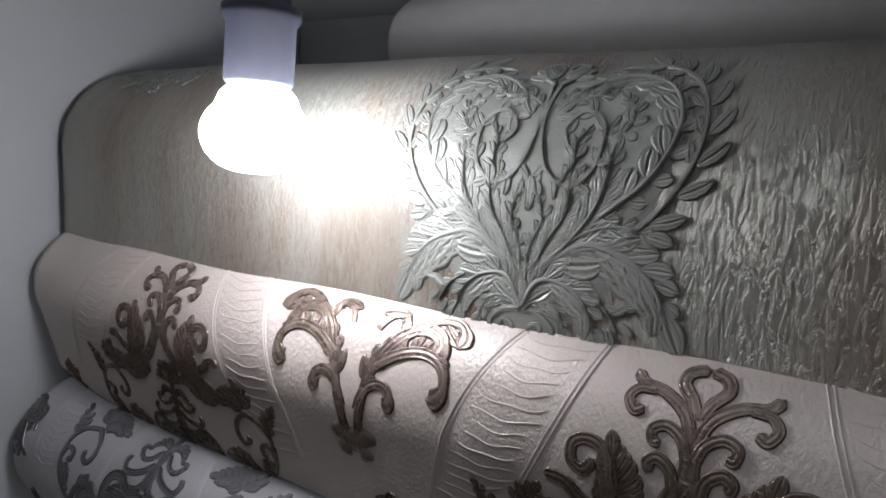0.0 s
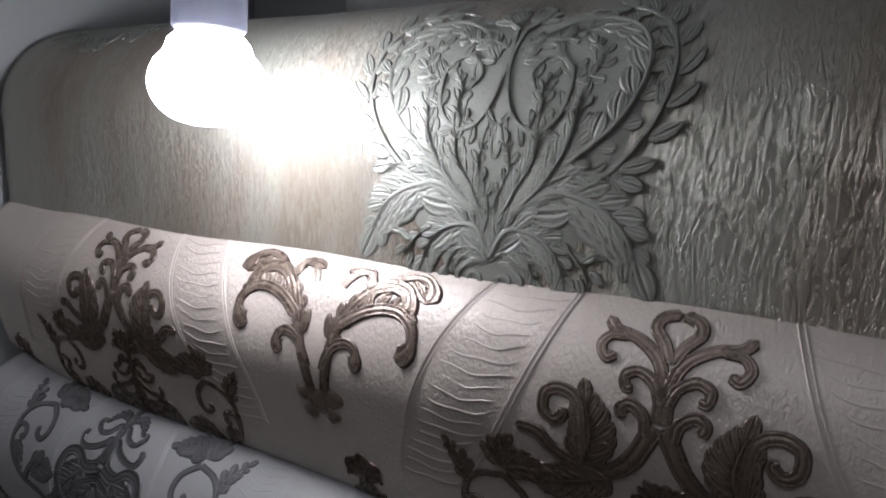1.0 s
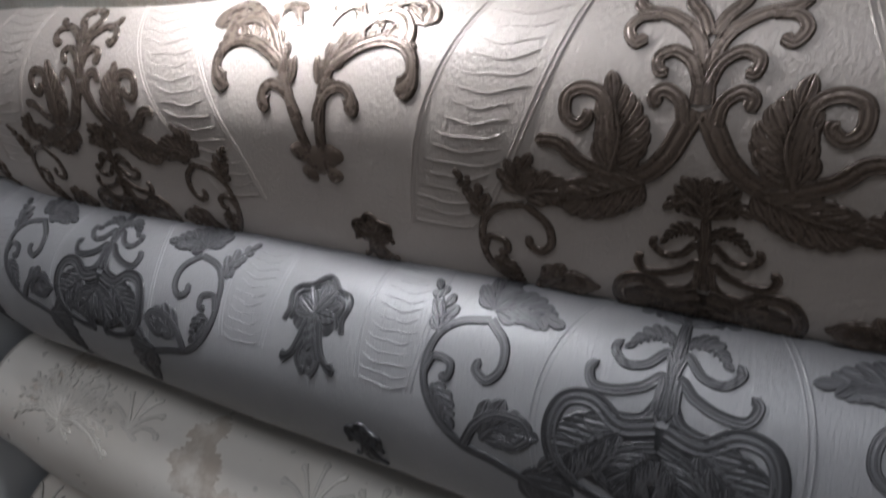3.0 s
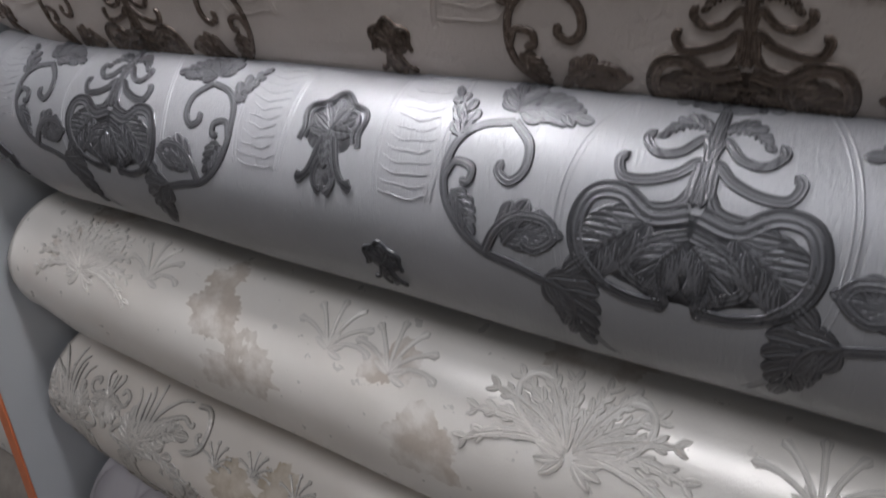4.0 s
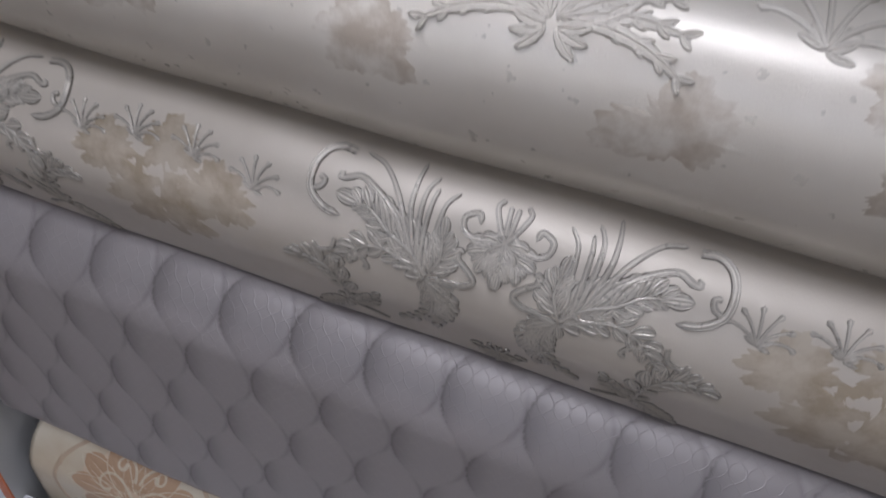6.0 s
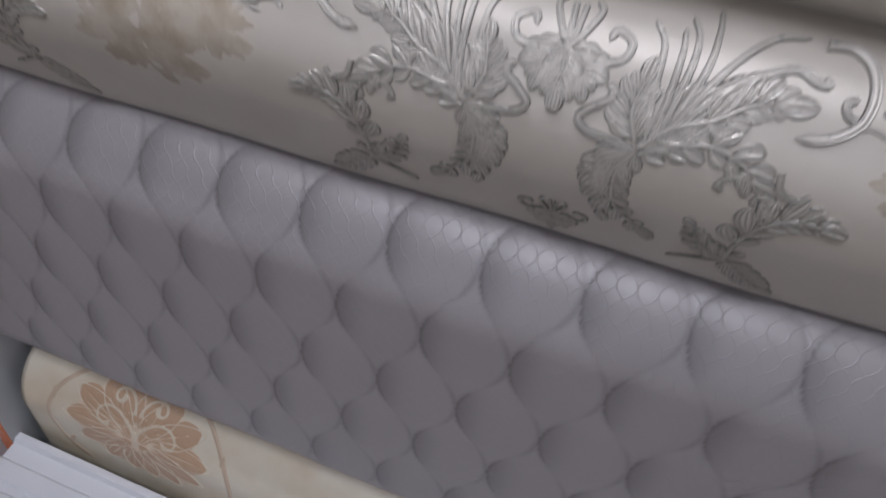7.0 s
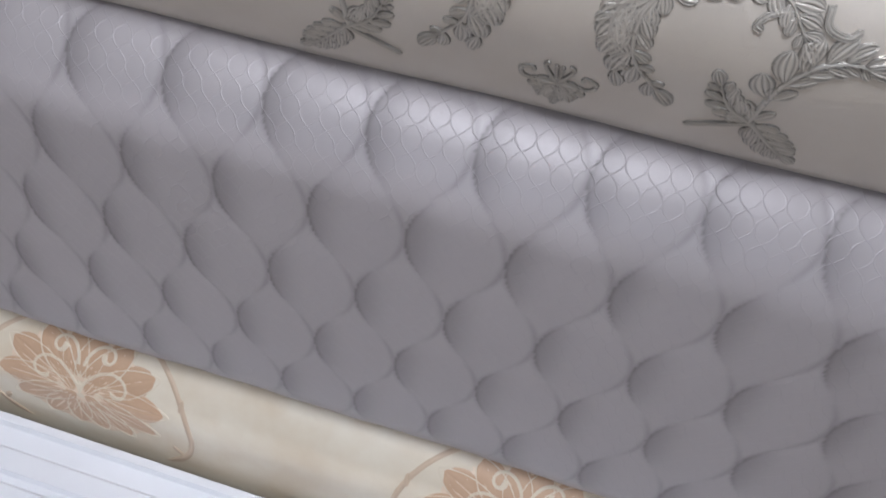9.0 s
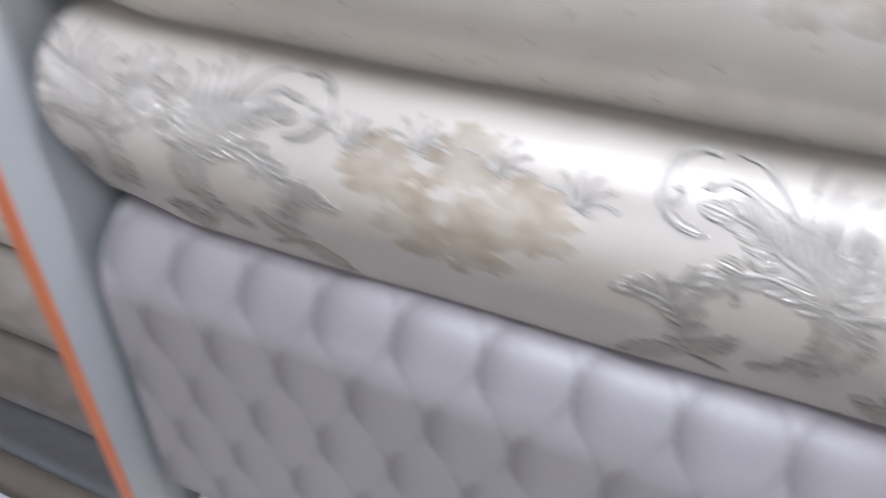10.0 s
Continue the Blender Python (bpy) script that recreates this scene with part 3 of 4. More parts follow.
def heart_ground():
    """The pressed field that the leaves stand on."""
    o = Ornament(0.0005)
    rim = [(0, 62), (20, 80), (40, 82), (62, 78), (78, 60), (84, 34), (78, 4), (62, -30), (56, -52), (38, -72), (18, -88), (0, -90)]
    ang = [math.atan2(s, x) for x, s in rim]
    rad = [math.hypot(x, s) * mm for x, s in rim]
    n, rings = 72, 14
    q = np.linspace(-math.pi, math.pi, n, endpoint=False)
    fold = np.arcsin(np.sin(q))
    r = np.interp(fold, ang[::-1], rad[::-1])
    o.v.append((0, 0, o.h))
    for i in range(1, rings + 1):
        for j in range(n):
            k = r[j] * i / rings
            o.v.append((k * math.cos(q[j]), k * math.sin(q[j]), o.h if i < rings else -0.0002))
    # the field between the leaves is darkened evenly
    o.ink_shade = [0.35] * len(o.v)
    for j in range(n):
        o.f.append((0, 1 + j, 1 + (j + 1) % n))
        for i in range(rings - 1):
            e, g = 1 + i * n + j, 1 + i * n + (j + 1) % n
            o.f.append((e, e + n, g + n, g))
    return o


ground_field = heart_ground()
for x, s in ((0.282, 0.004), (-0.176, 0.184), (0.744, 0.184)):
    ground_field.put(BARK, "bark", x, s, M_SAGE, "heart_ground", 1.05)
heart = heart_motif()
heart.put(BARK, "bark", 0.282, 0.004, M_SAGE, "heart_motif", 1.05, label="embossed leafy heart in sage silver")
heart.put(BARK, "bark", -0.176, 0.184, M_SAGE, "heart_motif", 1.05)

heart.put(BARK, "bark", 0.744, 0.184, M_SAGE, "heart_motif", 1.05)


def hook(o, p, deg, length, turn, w0, w1, n=24, knob=2.0):
    """A scroll that winds up by turn degrees."""
    k1 = radians(turn) / length
    return o.curl(p, deg, length, 0.25 * k1, 2.5 * k1, w0, w1, n, knob)


def fleur_motif():
    """Right half of the tall bronze scroll with a looped crest."""
    o = Ornament(0.0017)
    o.stroke(((2, 8), (2, 26), (7, 39), (19, 48), (31, 51), (37, 58)), 3.8, 3.6)
    o.stroke(((24, 48), (33, 47), (37, 41), (33, 35), (28, 38)), 2.9, 3.4)
    o.stroke(((1, 38), (5, 47), (11, 55), (9, 62), (0, 66)), 3.4, 4.1)
    o.stroke(((2, 17), (6, 26), (14, 31), (21, 28), (20, 22), (16, 23)), 3.4, 3.1)
    o.stroke(((7, 0), (9, 9), (16, 14), (21, 11), (19, 6)), 3.6, 3.6)
    o.stroke(((2, 6), (6, -2), (14, -17), (26, -28), (44, -32)), 5.8, 5.3)
    o.frond(((41, -27), (36, -8), (40, 11)), 21, 7, 0.9, 0.9)
    o.stroke(((40, -22), (42, 2), (46, 11), (55, 14), (63, 10), (63, 0), (57, -4), (52, 0), (54, 4)), 3.8, 3.6)
    o.stroke(((31, -33), (56, -23), (67, -14), (80, -13)), 5.0, 4.1)
    o.frond(((24, -30), (49, -42), (67, -45)), 22, 8, 0.8, 0.9)
    return o.mirror()


def vee_motif():
    """Right half of the smaller twin scroll."""
    o = Ornament(0.0016)
    pts, a = o.curl((4 * mm, -28 * mm), 80, 0.056, -1, -14, 3.0 * mm, 3.0 * mm, 20, 1.0)
    hook(o, pts[-2], math.degrees(a[-2]), 0.062, -215, 3.0 * mm, 4.6 * mm, 28, 1.35)
    hook(o, (6 * mm, -8 * mm), 78, 0.044, -265, 2.8 * mm, 2.6 * mm)
    o.leaf((9 * mm, 10 * mm), 104, 15 * mm, 2.8 * mm, -20)
    o.leaf((13 * mm, 16 * mm), 84, 15 * mm, 3.0 * mm, -24)
    o.frond(((12, 10), (22, 26), (40, 34), (58, 30)), 15, 7, 0.9, 0.5)
    pts, a = hook(o, (17 * mm, 20 * mm), 40, 0.072, -230, 3.4 * mm, 2.8 * mm, 28)
    for i in (6, 9, 12):
        o.leaf(pts[i], math.degrees(a[i]) + 52, 10 * mm, 3.0 * mm, 30)
    hook(o, (28 * mm, 34 * mm), 60, 0.058, -190, 2.4 * mm, 2.8 * mm, 24)
    o.leaf((52 * mm, 52 * mm), -46, 20 * mm, 4.0 * mm, 12)
    o.leaf((8 * mm, 50 * mm), 24, 20 * mm, 4.0 * mm, -30)
    hook(o, (10 * mm, 40 * mm), 74, 0.030, -250, 2.2 * mm, 2.4 * mm, 18)
    for px, ps, r in ((2, -30, 9), (11, -26, 7), (8, -38, 6)):
        o.disc((px * mm, ps * mm), r * mm, 1.0, 20, 4, 3, 0.12, 0.9)
    return o.mirror()


def shell_motif(k=1.0):
    """A small fluted shell on a stalk."""
    o = Ornament(0.0017)
    o.disc((0, 0), 23 * mm, 0.95, 40, 4, 8, 0.05, 0.35)
    o.disc((0, -30 * mm), 9 * mm, 1.6, 24, 4, 5, 0.08, 0.35)
    for i in range(-3, 4):
        d = 90 - 30 * i
        o.leaf((0, -4 * mm), d, (24 - abs(i) * 2.2) * mm, 5.4 * mm, 0)
    t = np.linspace(-1.9, 1.9, 44)
    r = (24 + 2.4 * np.cos(t * 6)) * mm
    o.ribbon(np.stack([np.sin(t) * r, np.cos(t) * r - 4 * mm], -1), np.full(44, 2.0 * mm))
    r = r * 0.8
    o.ribbon(np.stack([np.sin(t) * r, np.cos(t) * r - 4 * mm], -1), np.full(44, 1.3 * mm))
    o.leaf((0, -2 * mm), -90, 26 * mm, 6 * mm, 0)
    for sgn in (-1, 1):
        o.curl((sgn * 4 * mm, -8 * mm), -90 + sgn * 20, 0.036, -sgn * 10, sgn * 150, 2.6 * mm, 2.2 * mm, 20)
        o.curl((sgn * 3 * mm, -20 * mm), -90 + sgn * 40, 0.026, -sgn * 40, -sgn * 180, 2.2 * mm, 2.0 * mm, 16)
    return o


def rib_band(key, root, material, xc, half, s0, s1, lean, bow, ripples=0):
    """Two pressed double lines that bow round a motif, with fine combed ripples between them where asked."""
    o = Ornament(0.0008)
    s = np.linspace(s0, s1, 40)
    for e in (-1, 1):
        x = e * (half + bow * ((s - (s0 + s1) / 2) / (s1 - s0)) ** 2 * -4) + lean * (s - (s0 + s1) / 2)
        for d in (0, 3.2 * mm):
            o.ribbon(np.stack([x + e * d, s], -1), np.full(40, 0.9 * mm), LINE)
    rng = np.random.RandomState(int(abs(xc) * 1000) + 5)
    for i in range(ripples):
        sm = s0 + (s1 - s0) * (i + 0.5) / ripples
        w = half * (0.75 + 0.25 * rng.rand())
        t = np.linspace(-1, 1, 12)
        sag = -4 * mm * (1 - t ** 2) + 0.8 * mm * np.sin(5 * t + 6 * rng.rand())
        cx = lean * (sm - (s0 + s1) / 2)
        o.ribbon(np.stack([cx + t * w * 0.9, sm + sag], -1), 0.9 * mm * np.maximum(1 - t ** 4, 0.1) * (0.6 + 0.5 * rng.rand()), LINE)
    return o.put(root, key, xc, 0, material, "pressed_rib", split=True)


fleur, vee, shell = fleur_motif(), vee_motif(), shell_motif()
for x in (0.400, -0.056):
    fleur.put(IVORY, "ivory", x, 0.0, M_BRONZE, "scroll_motif", label="dark bronze fleur scroll")
for x in (0.170, 0.626):
    vee.put(IVORY, "ivory", x, -0.002, M_BRONZE, "scroll_motif", 1.2)
for x in (0.198, -0.258, 0.654):
    shell.put(IVORY, "ivory", x, -0.088, M_BRONZE, "shell_motif", 0.62)
for x, lean in ((0.290, 0.42), (0.506, -0.42), (0.050, -0.42), (-0.166, 0.42)):
    rib_band("ivory", IVORY, M_IVORY, x, 0.030, -0.075, 0.095, lean, 0.010, 20)


def medallion_motif():
    """Right half of the large pewter palmette over its dark shield."""
    o = Ornament(0.0015)
    o.disc((0, 17 * mm), 47 * mm, 0.56, 48, 6, 10, 0.05, 0.3)
    o.stroke(((1, 54), (1, 69), (5, 79), (14, 70), (25, 68), (32, 75), (29, 81)), 2.9, 2.6)
    o.frond(((3, 85), (13, 87), (23, 80)), 11, 6, 0.9, 0.3)
    o.stroke(((4, 48), (4, 65), (13, 58), (26, 53), (38, 53), (42, 61), (38, 66)), 3.3, 2.9)
    o.stroke(((0, 98), (1, 77), (0, 59), (2, 43)), 3.1, 3.5)
    o.stroke(((3, 54), (10, 43), (24, 40), (33, 43)), 2.9, 3.1)
    o.stroke(((3, 40), (20, 36), (36, 45), (51, 42), (57, 26), (52, 8), (36, -6)), 5.5, 4.5)
    o.stroke(((1, 30), (15, 25), (27, 16), (27, 6), (12, -2)), 3.5, 3.3)
    o.frond(((19, 34), (37, 21), (49, 9)), 28, 7, 0.8, 0.8)
    o.frond(((3, 25), (11, 15), (10, 0)), 22, 6, 0.8, 0.8)
    o.stroke(((8, -8), (24, -8), (39, -3), (48, 5)), 3.3, 2.6)
    o.frond(((0, 97), (3, 112), (7, 117)), 19, 4, 0.9, 0.9)
    o.frond(((2, 100), (10, 111), (18, 107)), 15, 4, 0.9, 0.9)
    return o.mirror()


def side_scroll():
    """A climbing scroll with a flower, to one side of the medallion."""
    o = Ornament(0.0015)
    o.stroke(((-106, 74), (-125, 69), (-137, 56), (-139, 34), (-130, 15), (-111, 0), (-86, -6), (-63, -14), (-45, -28)), 2.8, 3.0)
    o.stroke(((-139, 36), (-134, 46), (-123, 44), (-123, 36), (-129, 36)), 2.5, 2.8)
    o.stroke(((-106, 74), (-93, 62), (-91, 48), (-98, 40), (-106, 44), (-105, 51)), 3.0, 3.0)
    o.frond(((-106, 81), (-91, 86), (-72, 82)), 19, 6, 0.9, 0.9)
    o.frond(((-107, 80), (-109, 91), (-103, 101)), 18, 4, 0.9, 0.9)
    o.frond(((-136, 59), (-138, 74), (-148, 89)), 14, 4, 0.9, 0.9)
    o.stroke(((-108, 0), (-101, 14), (-89, 23), (-73, 23), (-68, 15), (-78, 7), (-88, 10)), 3.4, 3.2)
    o.frond(((-97, 6), (-89, 15), (-75, 16)), 22, 5, 0.9, 0.9)
    o.frond(((-72, -8), (-58, -16), (-50, -44)), 24, 6, 0.9, 0.9)
    o.frond(((-133, 30), (-126, 23), (-119, 13)), 13, 4, 0.9, 0.9)
    return o


medal, scroll = medallion_motif(), side_scroll()
for x in (0.398, -0.061):
    medal.put(SILVER, "silver", x, 0.0, M_PEWTER, "palmette_motif", label="pewter palmette over a dark shield")
    scroll.put(SILVER, "silver", x, 0.0, M_PEWTER, "scroll_motif")
    scroll.put(SILVER, "silver", x, 0.0, M_PEWTER, "scroll_motif", 1.0, True)
    rib_band("silver", SILVER, M_SILVER, x, 0.066, -0.06, 0.125, 0.0, 0.034)
for x in (0.405, -0.051):
    medal.put(IVORY, "ivory", x, -0.127, M_BRONZE, "palmette_motif", 0.8)
    for turned in (False, True):
        scroll.put(IVORY, "ivory", x, -0.120, M_BRONZE, "scroll_motif", 0.9, turned)
for x in (0.168, -0.288, 0.624):
    shell.put(SILVER, "silver", x, 0.056, M_PEWTER, "shell_motif", 1.05)
    shell.put(SILVER, "silver", x + 0.044, -0.026, M_PEWTER, "shell_motif", 0.6)
    for e in (-1, 1):
        rib_band("silver", SILVER, M_SILVER, x + e * 0.062, 0.022, 0.02, 0.115, 0.0, 0.004, 14)


def bouquet_motif():
    """Right half of a fan of feathery leaves."""
    o = Ornament(0.0018)
    for i, d in enumerate((86, 70, 54, 40, 26, 12)):
        o.leaf((2 * mm, -28 * mm), d, (52 + 6 * i) * mm, 4.6 * mm, -6 - i)
        pts, a = o.path((2 * mm, -28 * mm), d, (0.052 + 0.006 * i), -6 - i, -6 - i, 12, 1)
        for j in (4, 6, 8, 10):
            o.leaf(pts[j], math.degrees(a[j]) + 34, 12 * mm, 2.6 * mm, -16)
            o.leaf(pts[j], math.degrees(a[j]) - 34, 11 * mm, 2.4 * mm, 16)
    hook(o, (4 * mm, -30 * mm), 8, 0.09, 230, 2.0 * mm, 2.4 * mm, 30)
    for d in (0, -30, -60):
        o.leaf((3 * mm, -32 * mm), d, 22 * mm, 4 * mm, 20)
    return o.mirror()


def rose_blot(seed, r):
    """Flat printed bloom: a ragged patch with petals and torn tips."""
    rng = np.random.RandomState(seed)
    o = Ornament(0.00035)
    n, rings = 96, 3
    q = np.linspace(0, 2 * math.pi, n, endpoint=False)
    edge = 1 + sum(rng.uniform(0.12, 0.40) / k ** 0.55 * np.sin(k * q + 6.3 * rng.rand()) for k in (2, 3, 5, 8, 13, 19, 27))
    edge = np.clip(edge, 0.35, 1.8)
    o.v.append((0, 0, o.h))
    for i in range(1, rings + 1):
        for j in range(n):
            rr = r * edge[j] * i / rings
            o.v.append((rr * math.cos(q[j]), 0.72 * rr * math.sin(q[j]), o.h if i < rings else -0.0002))
    for j in range(n):
        o.f.append((0, 1 + j, 1 + (j + 1) % n))
        for i in range(rings - 1):
            a, b = 1 + i * n + j, 1 + i * n + (j + 1) % n
            o.f.append((a, a + n, b + n, b))
    return o


bouquet = bouquet_motif()
bloom_a, bloom_b = rose_blot(3, 0.040), rose_blot(8, 0.038)
for x in (0.344, -0.166):
    bouquet.put(PEARL, "pearl", x, 0.072, M_PEARL_PRINT, "bouquet_motif", 0.95, label="pearly embossed leaf fan")
    bloom_b.put(PEARL, "pearl", x, 0.118, M_TAN, "printed_bloom", label="faint tan printed bloom")
for x, s, k, b in ((0.022, 0.052, 1.0, bloom_a), (0.018, 0.086, 0.55, bloom_b), (0.060, 0.012, 1.25, bloom_b), (0.205, 0.060, 0.7, bloom_b),
                   (0.240, 0.012, 1.0, bloom_a), (0.532, 0.052, 1.0, bloom_a), (0.570, 0.012, 1.25, bloom_b), (0.420, 0.004, 1.1, bloom_b), (-0.200, 0.060, 0.8, bloom_a), (0.715, 0.04, 1.0, bloom_b)):
    b.put(PEARL, "pearl", x, s, M_TAN, "printed_bloom", k)
sprig = Ornament(0.0012)
for i, d in enumerate((140, 118, 96, 74, 52, 30)):
    sprig.curl((0, -18 * mm), d, 0.046, (96 - d) * -0.2, (96 - d) * -1.0, 1.4 * mm, 2.0 * mm, 16)
for d in (150, 120, 60, 20, -20):
    sprig.leaf((0, -20 * mm), d, 18 * mm, 3.2 * mm, 14)
for x, s in ((0.146, 0.072), (0.204, 0.070), (0.478, 0.078), (-0.070, 0.075), (0.640, 0.078)):
    sprig.put(PEARL, "pearl", x, s, M_PEARL_PRINT, "sprig_motif", 0.9)


def acanthus_wing():
    """Spreading acanthus with a long curled wing, a fan of strands and a leafy ring below."""
    o = Ornament(0.0018)
    o.frond(((51, 12), (64, 26), (83, 35), (100, 47), (114, 50)), 30, 9, 0.9, 0.55)
    o.stroke(((54, 13), (66, 27), (79, 46), (96, 60), (114, 69), (125, 65), (130, 65), (128, 69)), 2.9, 2.6)
    o.stroke(((125, 86), (137, 87), (147, 80), (152, 66), (150, 50), (138, 40), (123, 37)), 3.2, 2.9)
    o.stroke(((150, 50), (143, 53), (141, 59), (146, 61)), 2.3, 2.2)
    o.stroke(((53, 16), (50, 41), (48, 66), (40, 78)), 2.6, 1.4)
    o.stroke(((56, 18), (58, 43), (58, 65), (56, 77)), 2.6, 1.4)
    o.stroke(((58, 22), (64, 53), (64, 73), (58, 85)), 2.6, 1.4)
    o.stroke(((62, 24), (72, 57), (73, 78), (71, 93)), 2.6, 1.4)
    o.stroke(((64, 26), (82, 61), (100, 82), (117, 88)), 2.6, 1.4)
    o.frond(((48, 15), (42, 30), (44, 46)), 23, 5, 0.8, 0.8)
    o.stroke(((48, 9), (34, 12), (21, 14), (15, 20), (21, 27), (29, 33), (30, 39), (25, 39)), 2.6, 2.5)
    o.frond(((50, 10), (43, -7), (47, -34), (69, -61)), 26, 7, 0.55, 1.0)
    o.frond(((49, 10), (34, 0), (30, -18), (42, -56)), 23, 6, 1.0, 0.5)
    o.frond(((52, 8), (67, 17), (87, 22), (104, 17), (114, 7), (124, -5)), 21, 8, 0.9, 0.7)
    o.stroke(((110, 12), (100, 8), (96, 2), (100, 0)), 2.0, 2.0)
    o.stroke(((124, 18), (127, 8), (137, 5), (142, 10)), 2.0, 2.0)
    o.frond(((119, -65), (121, -32), (130, -14), (144, -7), (158, -8)), 21, 7, 1.0, 0.7)
    o.frond(((121, -67), (104, -55), (93, -35)), 19, 5, 0.8, 0.8)
    o.stroke(((121, -67), (105, -75), (87, -84)), 2.0, 1.7)
    o.frond(((121, -67), (136, -83), (149, -94)), 21, 5, 0.8, 0.8)
    return o


def bell_motif():
    """Right half of the hanging bell flower between two wings."""
    o = Ornament(0.0018)
    o.stroke(((0, 48), (2, 60), (15, 51), (29, 53), (32, 63), (23, 68), (20, 61)), 2.4, 2.4)
    o.stroke(((0, 53), (7, 64), (12, 76), (8, 82)), 2.2, 1.9)
    o.stroke(((1, 53), (2, 66), (3, 79)), 2.2, 1.9)
    o.frond(((0, 53), (9, 46), (11, 40)), 21, 4, 0.9, 0.9)
    o.frond(((1, 52), (1, 43), (1, 31)), 21, 4, 0.9, 0.9)
    return o.mirror()


wing, bell = acanthus_wing(), bell_motif()
for axis in (0.3416, -0.188):
    wing.put(CREAM, "cream", axis, 0.0, M_TAUPE, "acanthus_motif", label="silvery taupe acanthus wing")
    wing.put(CREAM, "cream", axis, 0.0, M_TAUPE, "acanthus_motif", 1.0, True)
    bell.put(CREAM, "cream", axis, 0.0, M_TAUPE, "bell_motif")
    bell.put(CREAM, "cream", axis + 0.010, -0.112, M_TAUPE, "bell_motif", 0.7)
gold = rose_blot(12, 0.052)
for x in (0.060, 0.590):
    gold.put(CREAM, "cream", x, -0.004, M_GOLD, "printed_bloom", 1.15, label="gold-beige printed bloom")
    for dx, ds, k in ((-0.05, 0.03, 0.7), (0.055, 0.02, 0.75), (0.01, 0.05, 0.6)):
        gold.put(CREAM, "cream", x + dx, ds, M_GOLD, "printed_bloom", k)
    for dx, ds in ((-0.075, 0.050), (-0.025, 0.058), (0.03, 0.056), (0.085, 0.046)):
        sprig.put(CREAM, "cream", x + dx, ds, M_TAUPE, "sprig_motif", 0.55)


def rosette_motif():
    """Right half of the printed terracotta medallion."""
    o = Ornament(0.0007)
    for i in range(7):
        d = 78 - 26 * i
        L = (50 + 26 * math.cos(radians(d)) ** 2) * mm
        o.leaf((14 * mm * math.cos(radians(d)), 12 * mm * math.sin(radians(d))), d, L, (14 + 3 * abs(math.cos(radians(d)))) * mm, 0, 16, LEAF, 1.0, 1.7)
    o.leaf((5 * mm, -2 * mm), 40, 30 * mm, 9 * mm, 30)
    o.leaf((5 * mm, -6 * mm), -30, 30 * mm, 9 * mm, -30)
    return o.mirror()


def rosette_ground():
    o = Ornament(0.00035)
    o.disc((0, 0), 0.104, 0.80, 72, 5, 14, 0.035)
    return o


def rosette_lines():
    """Pale outlines of the petals and two spirals."""
    o = Ornament(0.0013)
    hook(o, (2 * mm, 4 * mm), 62, 0.090, -330, 1.4 * mm, 1.3 * mm, 40)
    hook(o, (3 * mm, 28 * mm), 84, 0.070, -430, 1.4 * mm, 1.3 * mm, 34)
    for i in range(7):
        d = 78 - 26 * i
        c_, s_ = math.cos(radians(d)), math.sin(radians(d))
        L, W = (56 + 26 * c_ ** 2) * mm, (14 + 3 * abs(c_)) * mm
        t = np.linspace(0, 1, 26)
        u = (14 * mm + L * np.sin(math.pi * t) ** 0.7)
        w = W * np.cos(math.pi * t) * np.sin(math.pi * (0.12 + 0.76 * np.sin(math.pi * t) ** 0.9)) ** 0.5
        o.ribbon(np.stack([u * c_ - w * s_, (u * s_ + w * c_) * 0.92], -1), np.full(26, 0.9 * mm), LINE)
    o.leaf((0.2 * mm, -4 * mm), 88, 14 * mm, 2.6 * mm)
    return o.mirror()


def loop_lines():
    o = Ornament(0.0007)
    pts, a = o.curl((-0.02, 0.112), -4, 0.33, -3, -13, 2.0 * mm, 3.6 * mm, 40, 1.4, FLAT, 1.0)
    o.leaf((0.125, -0.07), 115, 22 * mm, 4 * mm, 10, 10, FLAT)
    o.leaf((0.13, 0.02), 80, 18 * mm, 3.4 * mm, 10, 10, FLAT)
    o.disc((0.10, 0.106), 0.010, 0.8, 14, 3)
    return o.mirror()


parts = rosette_ground(), rosette_motif(), rosette_lines(), loop_lines()
for x in (-0.109, 0.430):
    parts[0].put(MARBLE, "marble", x, 0.024, M_PEACH, "medallion_ground", 1.06, label="pale peach printed ground")
    parts[1].put(MARBLE, "marble", x, 0.024, M_TERRA, "petal", 1.22, label="terracotta printed petal", split=True)
    parts[2].put(MARBLE, "marble", x, 0.024, M_MARBLE, "petal_outline", 1.22, split=True)
    parts[3].put(MARBLE, "marble", x, 0.016, M_LOOP, "printed_loop", label="tan printed loop", split=True)

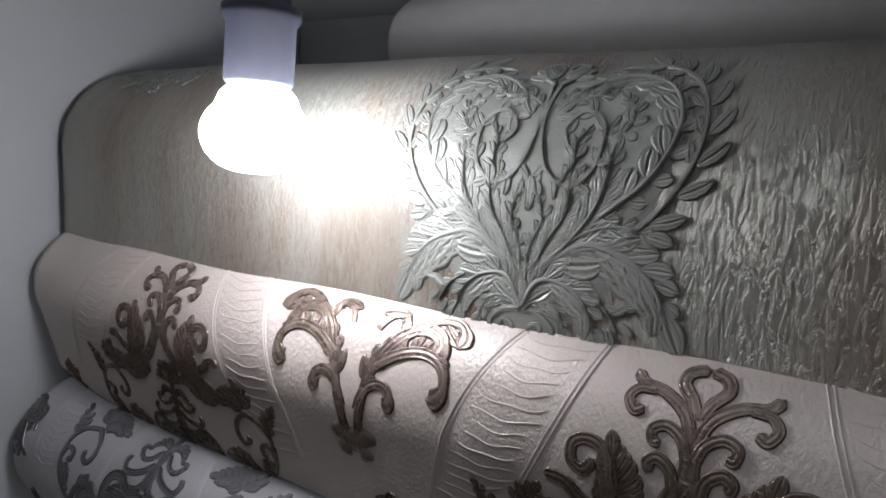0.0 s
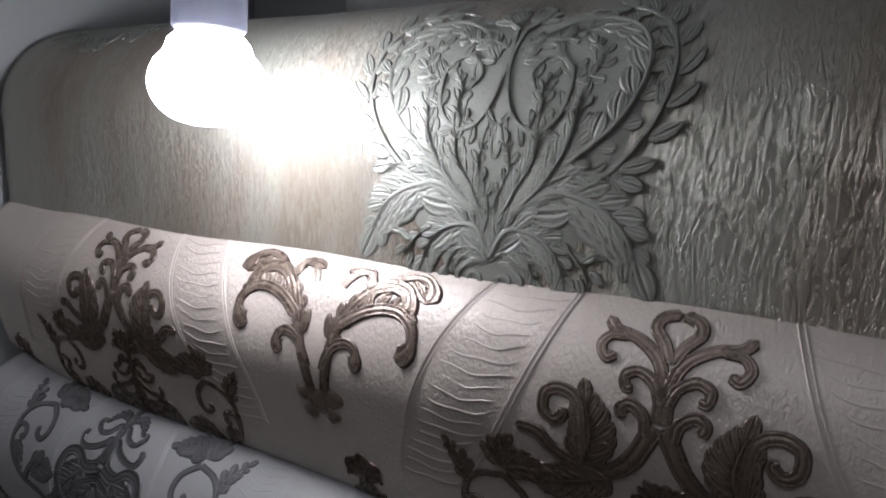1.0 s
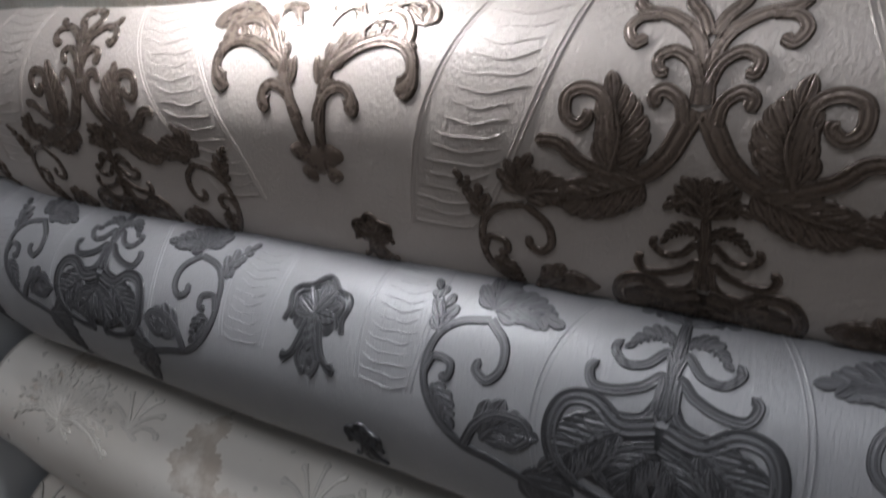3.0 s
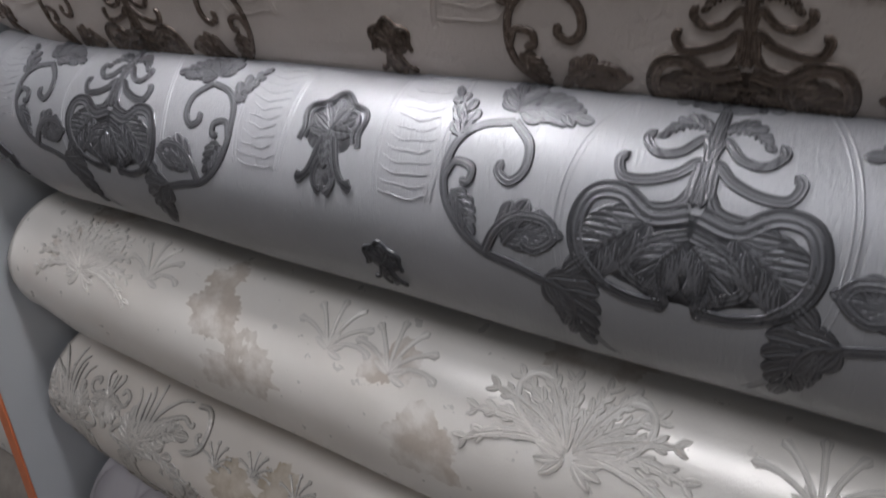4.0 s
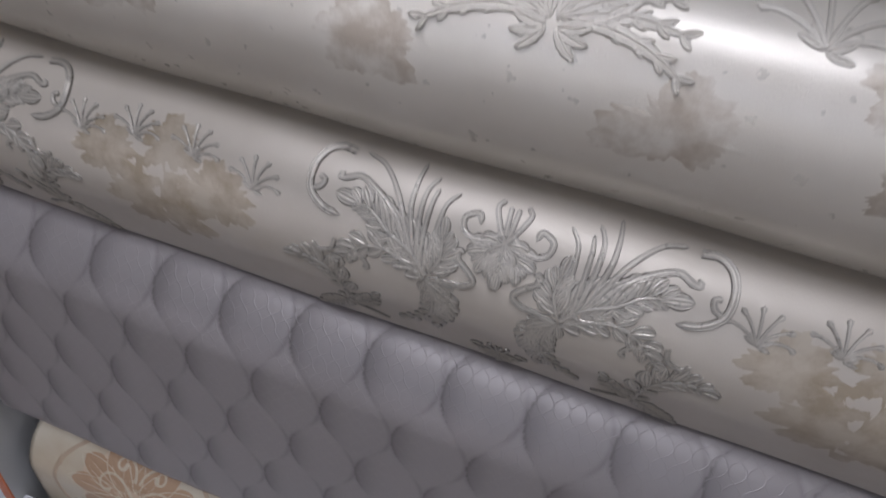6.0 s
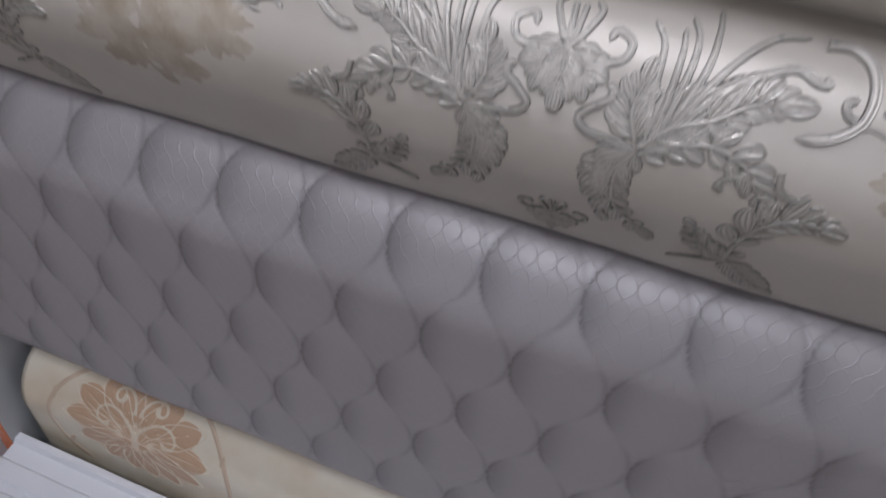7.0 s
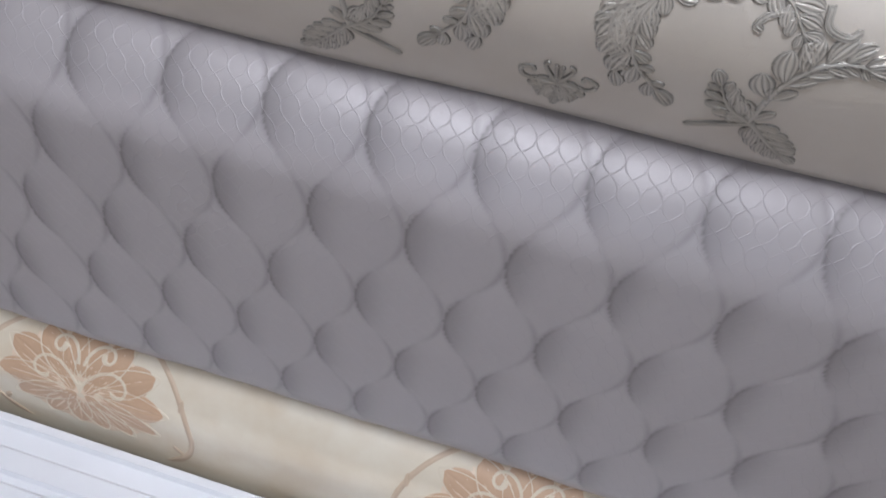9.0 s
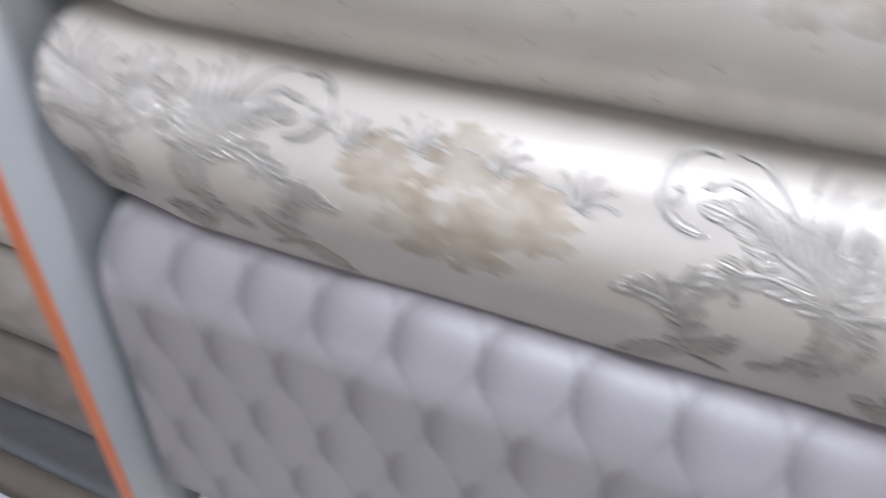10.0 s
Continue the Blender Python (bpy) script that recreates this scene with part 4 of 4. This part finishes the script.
# ---- the rack next to it ----
M_TAUPE_PAPER = paper("taupe_paper", (0.36, 0.32, 0.28), (0.27, 0.24, 0.21), 0.45, 0.05, 0.5, 500, 0.0008, 0.4, 30)
M_BROWN_PAPER = paper("brown_paper", (0.22, 0.19, 0.165), (0.15, 0.13, 0.115), 0.45, 0.05, 0.5, 500, 0.0008, 0.4, 30)
NEXT = [("wallpaper_roll", 0.86, M_CREAM, "cream wallpaper roll on the neighbouring rack"),
        ("wallpaper_roll", 0.69, M_PEARL, "beige wallpaper roll on the neighbouring rack"),
        ("wallpaper_roll", 0.53, M_TAUPE_PAPER, "taupe-beige wallpaper roll on the neighbouring rack"),
        ("wallpaper_roll", 0.37, M_BROWN_PAPER, "brown-grey wallpaper roll on the neighbouring rack"),
        ("wallpaper_roll", 0.215, M_PEWTER, "dark grey patterned wallpaper roll on the neighbouring rack")]
for name, z, m, label in NEXT:
    r = Roll(0.508, z, 0.076, 0.505, z - 0.045, 0.052, seed=int(z * 100))
    root = new(name)
    tagged(root, label, "wallpaper roll", "rolls on the next rack")
    obj("sheet", sheet_mesh("sheet", r, m, None, 60, 60, -1.40, -0.352), root)
    o = obj("bar", lathe_mesh("bar", [(-1.42, 0.010), (-0.334, 0.010)], M_STEEL, 16), root, "steel hanging bar")
    o.location = (0, 0.508, z)
ledge(-1.43, -0.335)

# ---- back of the rack, shelf and wrapped rolls on it ----
tagged(new("rack_back_panel", box_mesh("rack_back_panel", (-1.43, 0.842, 0.0), (0.83, 0.852, 1.699), M_BOARD, 0)), "grey laminate back panel of the rack", "rack board")
tagged(new("rack_top_shelf", box_mesh("rack_top_shelf", (-0.314, 0.70, 1.560), (0.786, 0.841, 1.578), M_BOARD, 0.001)), "grey laminate shelf behind the top roll", "shelf")
M_FILM = metal_print("film_wrap", (0.62, 0.61, 0.60), (0.72, 0.71, 0.70), 0.35, 0.3)


def wrapped_roll(x0, x1, material, label):
    root = new("wrapped_roll")
    tagged(root, label, "wallpaper roll", "wrapped rolls on the shelf")
    r = 0.056
    prof = [(x0, 0.010), (x0 + 0.004, 0.034), (x0 + 0.012, 0.052), (x0 + 0.02, r), (x1 - 0.02, r), (x1 - 0.012, 0.052), (x1 - 0.004, 0.034), (x1, 0.010)]
    o = obj("wrap", lathe_mesh("wrap", prof, material, 48), root, "crinkled clear film over silver paper")
    o.location = (0, 0.768, 1.578 + r)
    for name, x in (("end_cap", x0 - 0.001), ("end_cap", x1 - 0.003)):
        e = obj(name, lathe_mesh(name, [(x, 0.022), (x + 0.004, 0.026)], M_CARD, 20), root, "cardboard tube end")
        e.location = (0, 0.768, 1.578 + r)
    return root


wrapped_roll(-0.050, 0.462, M_FILM, "wallpaper roll in shiny clear film lying on the shelf")
wrapped_roll(0.480, 0.780, M_DARK, "dark wallpaper roll in film lying on the shelf")
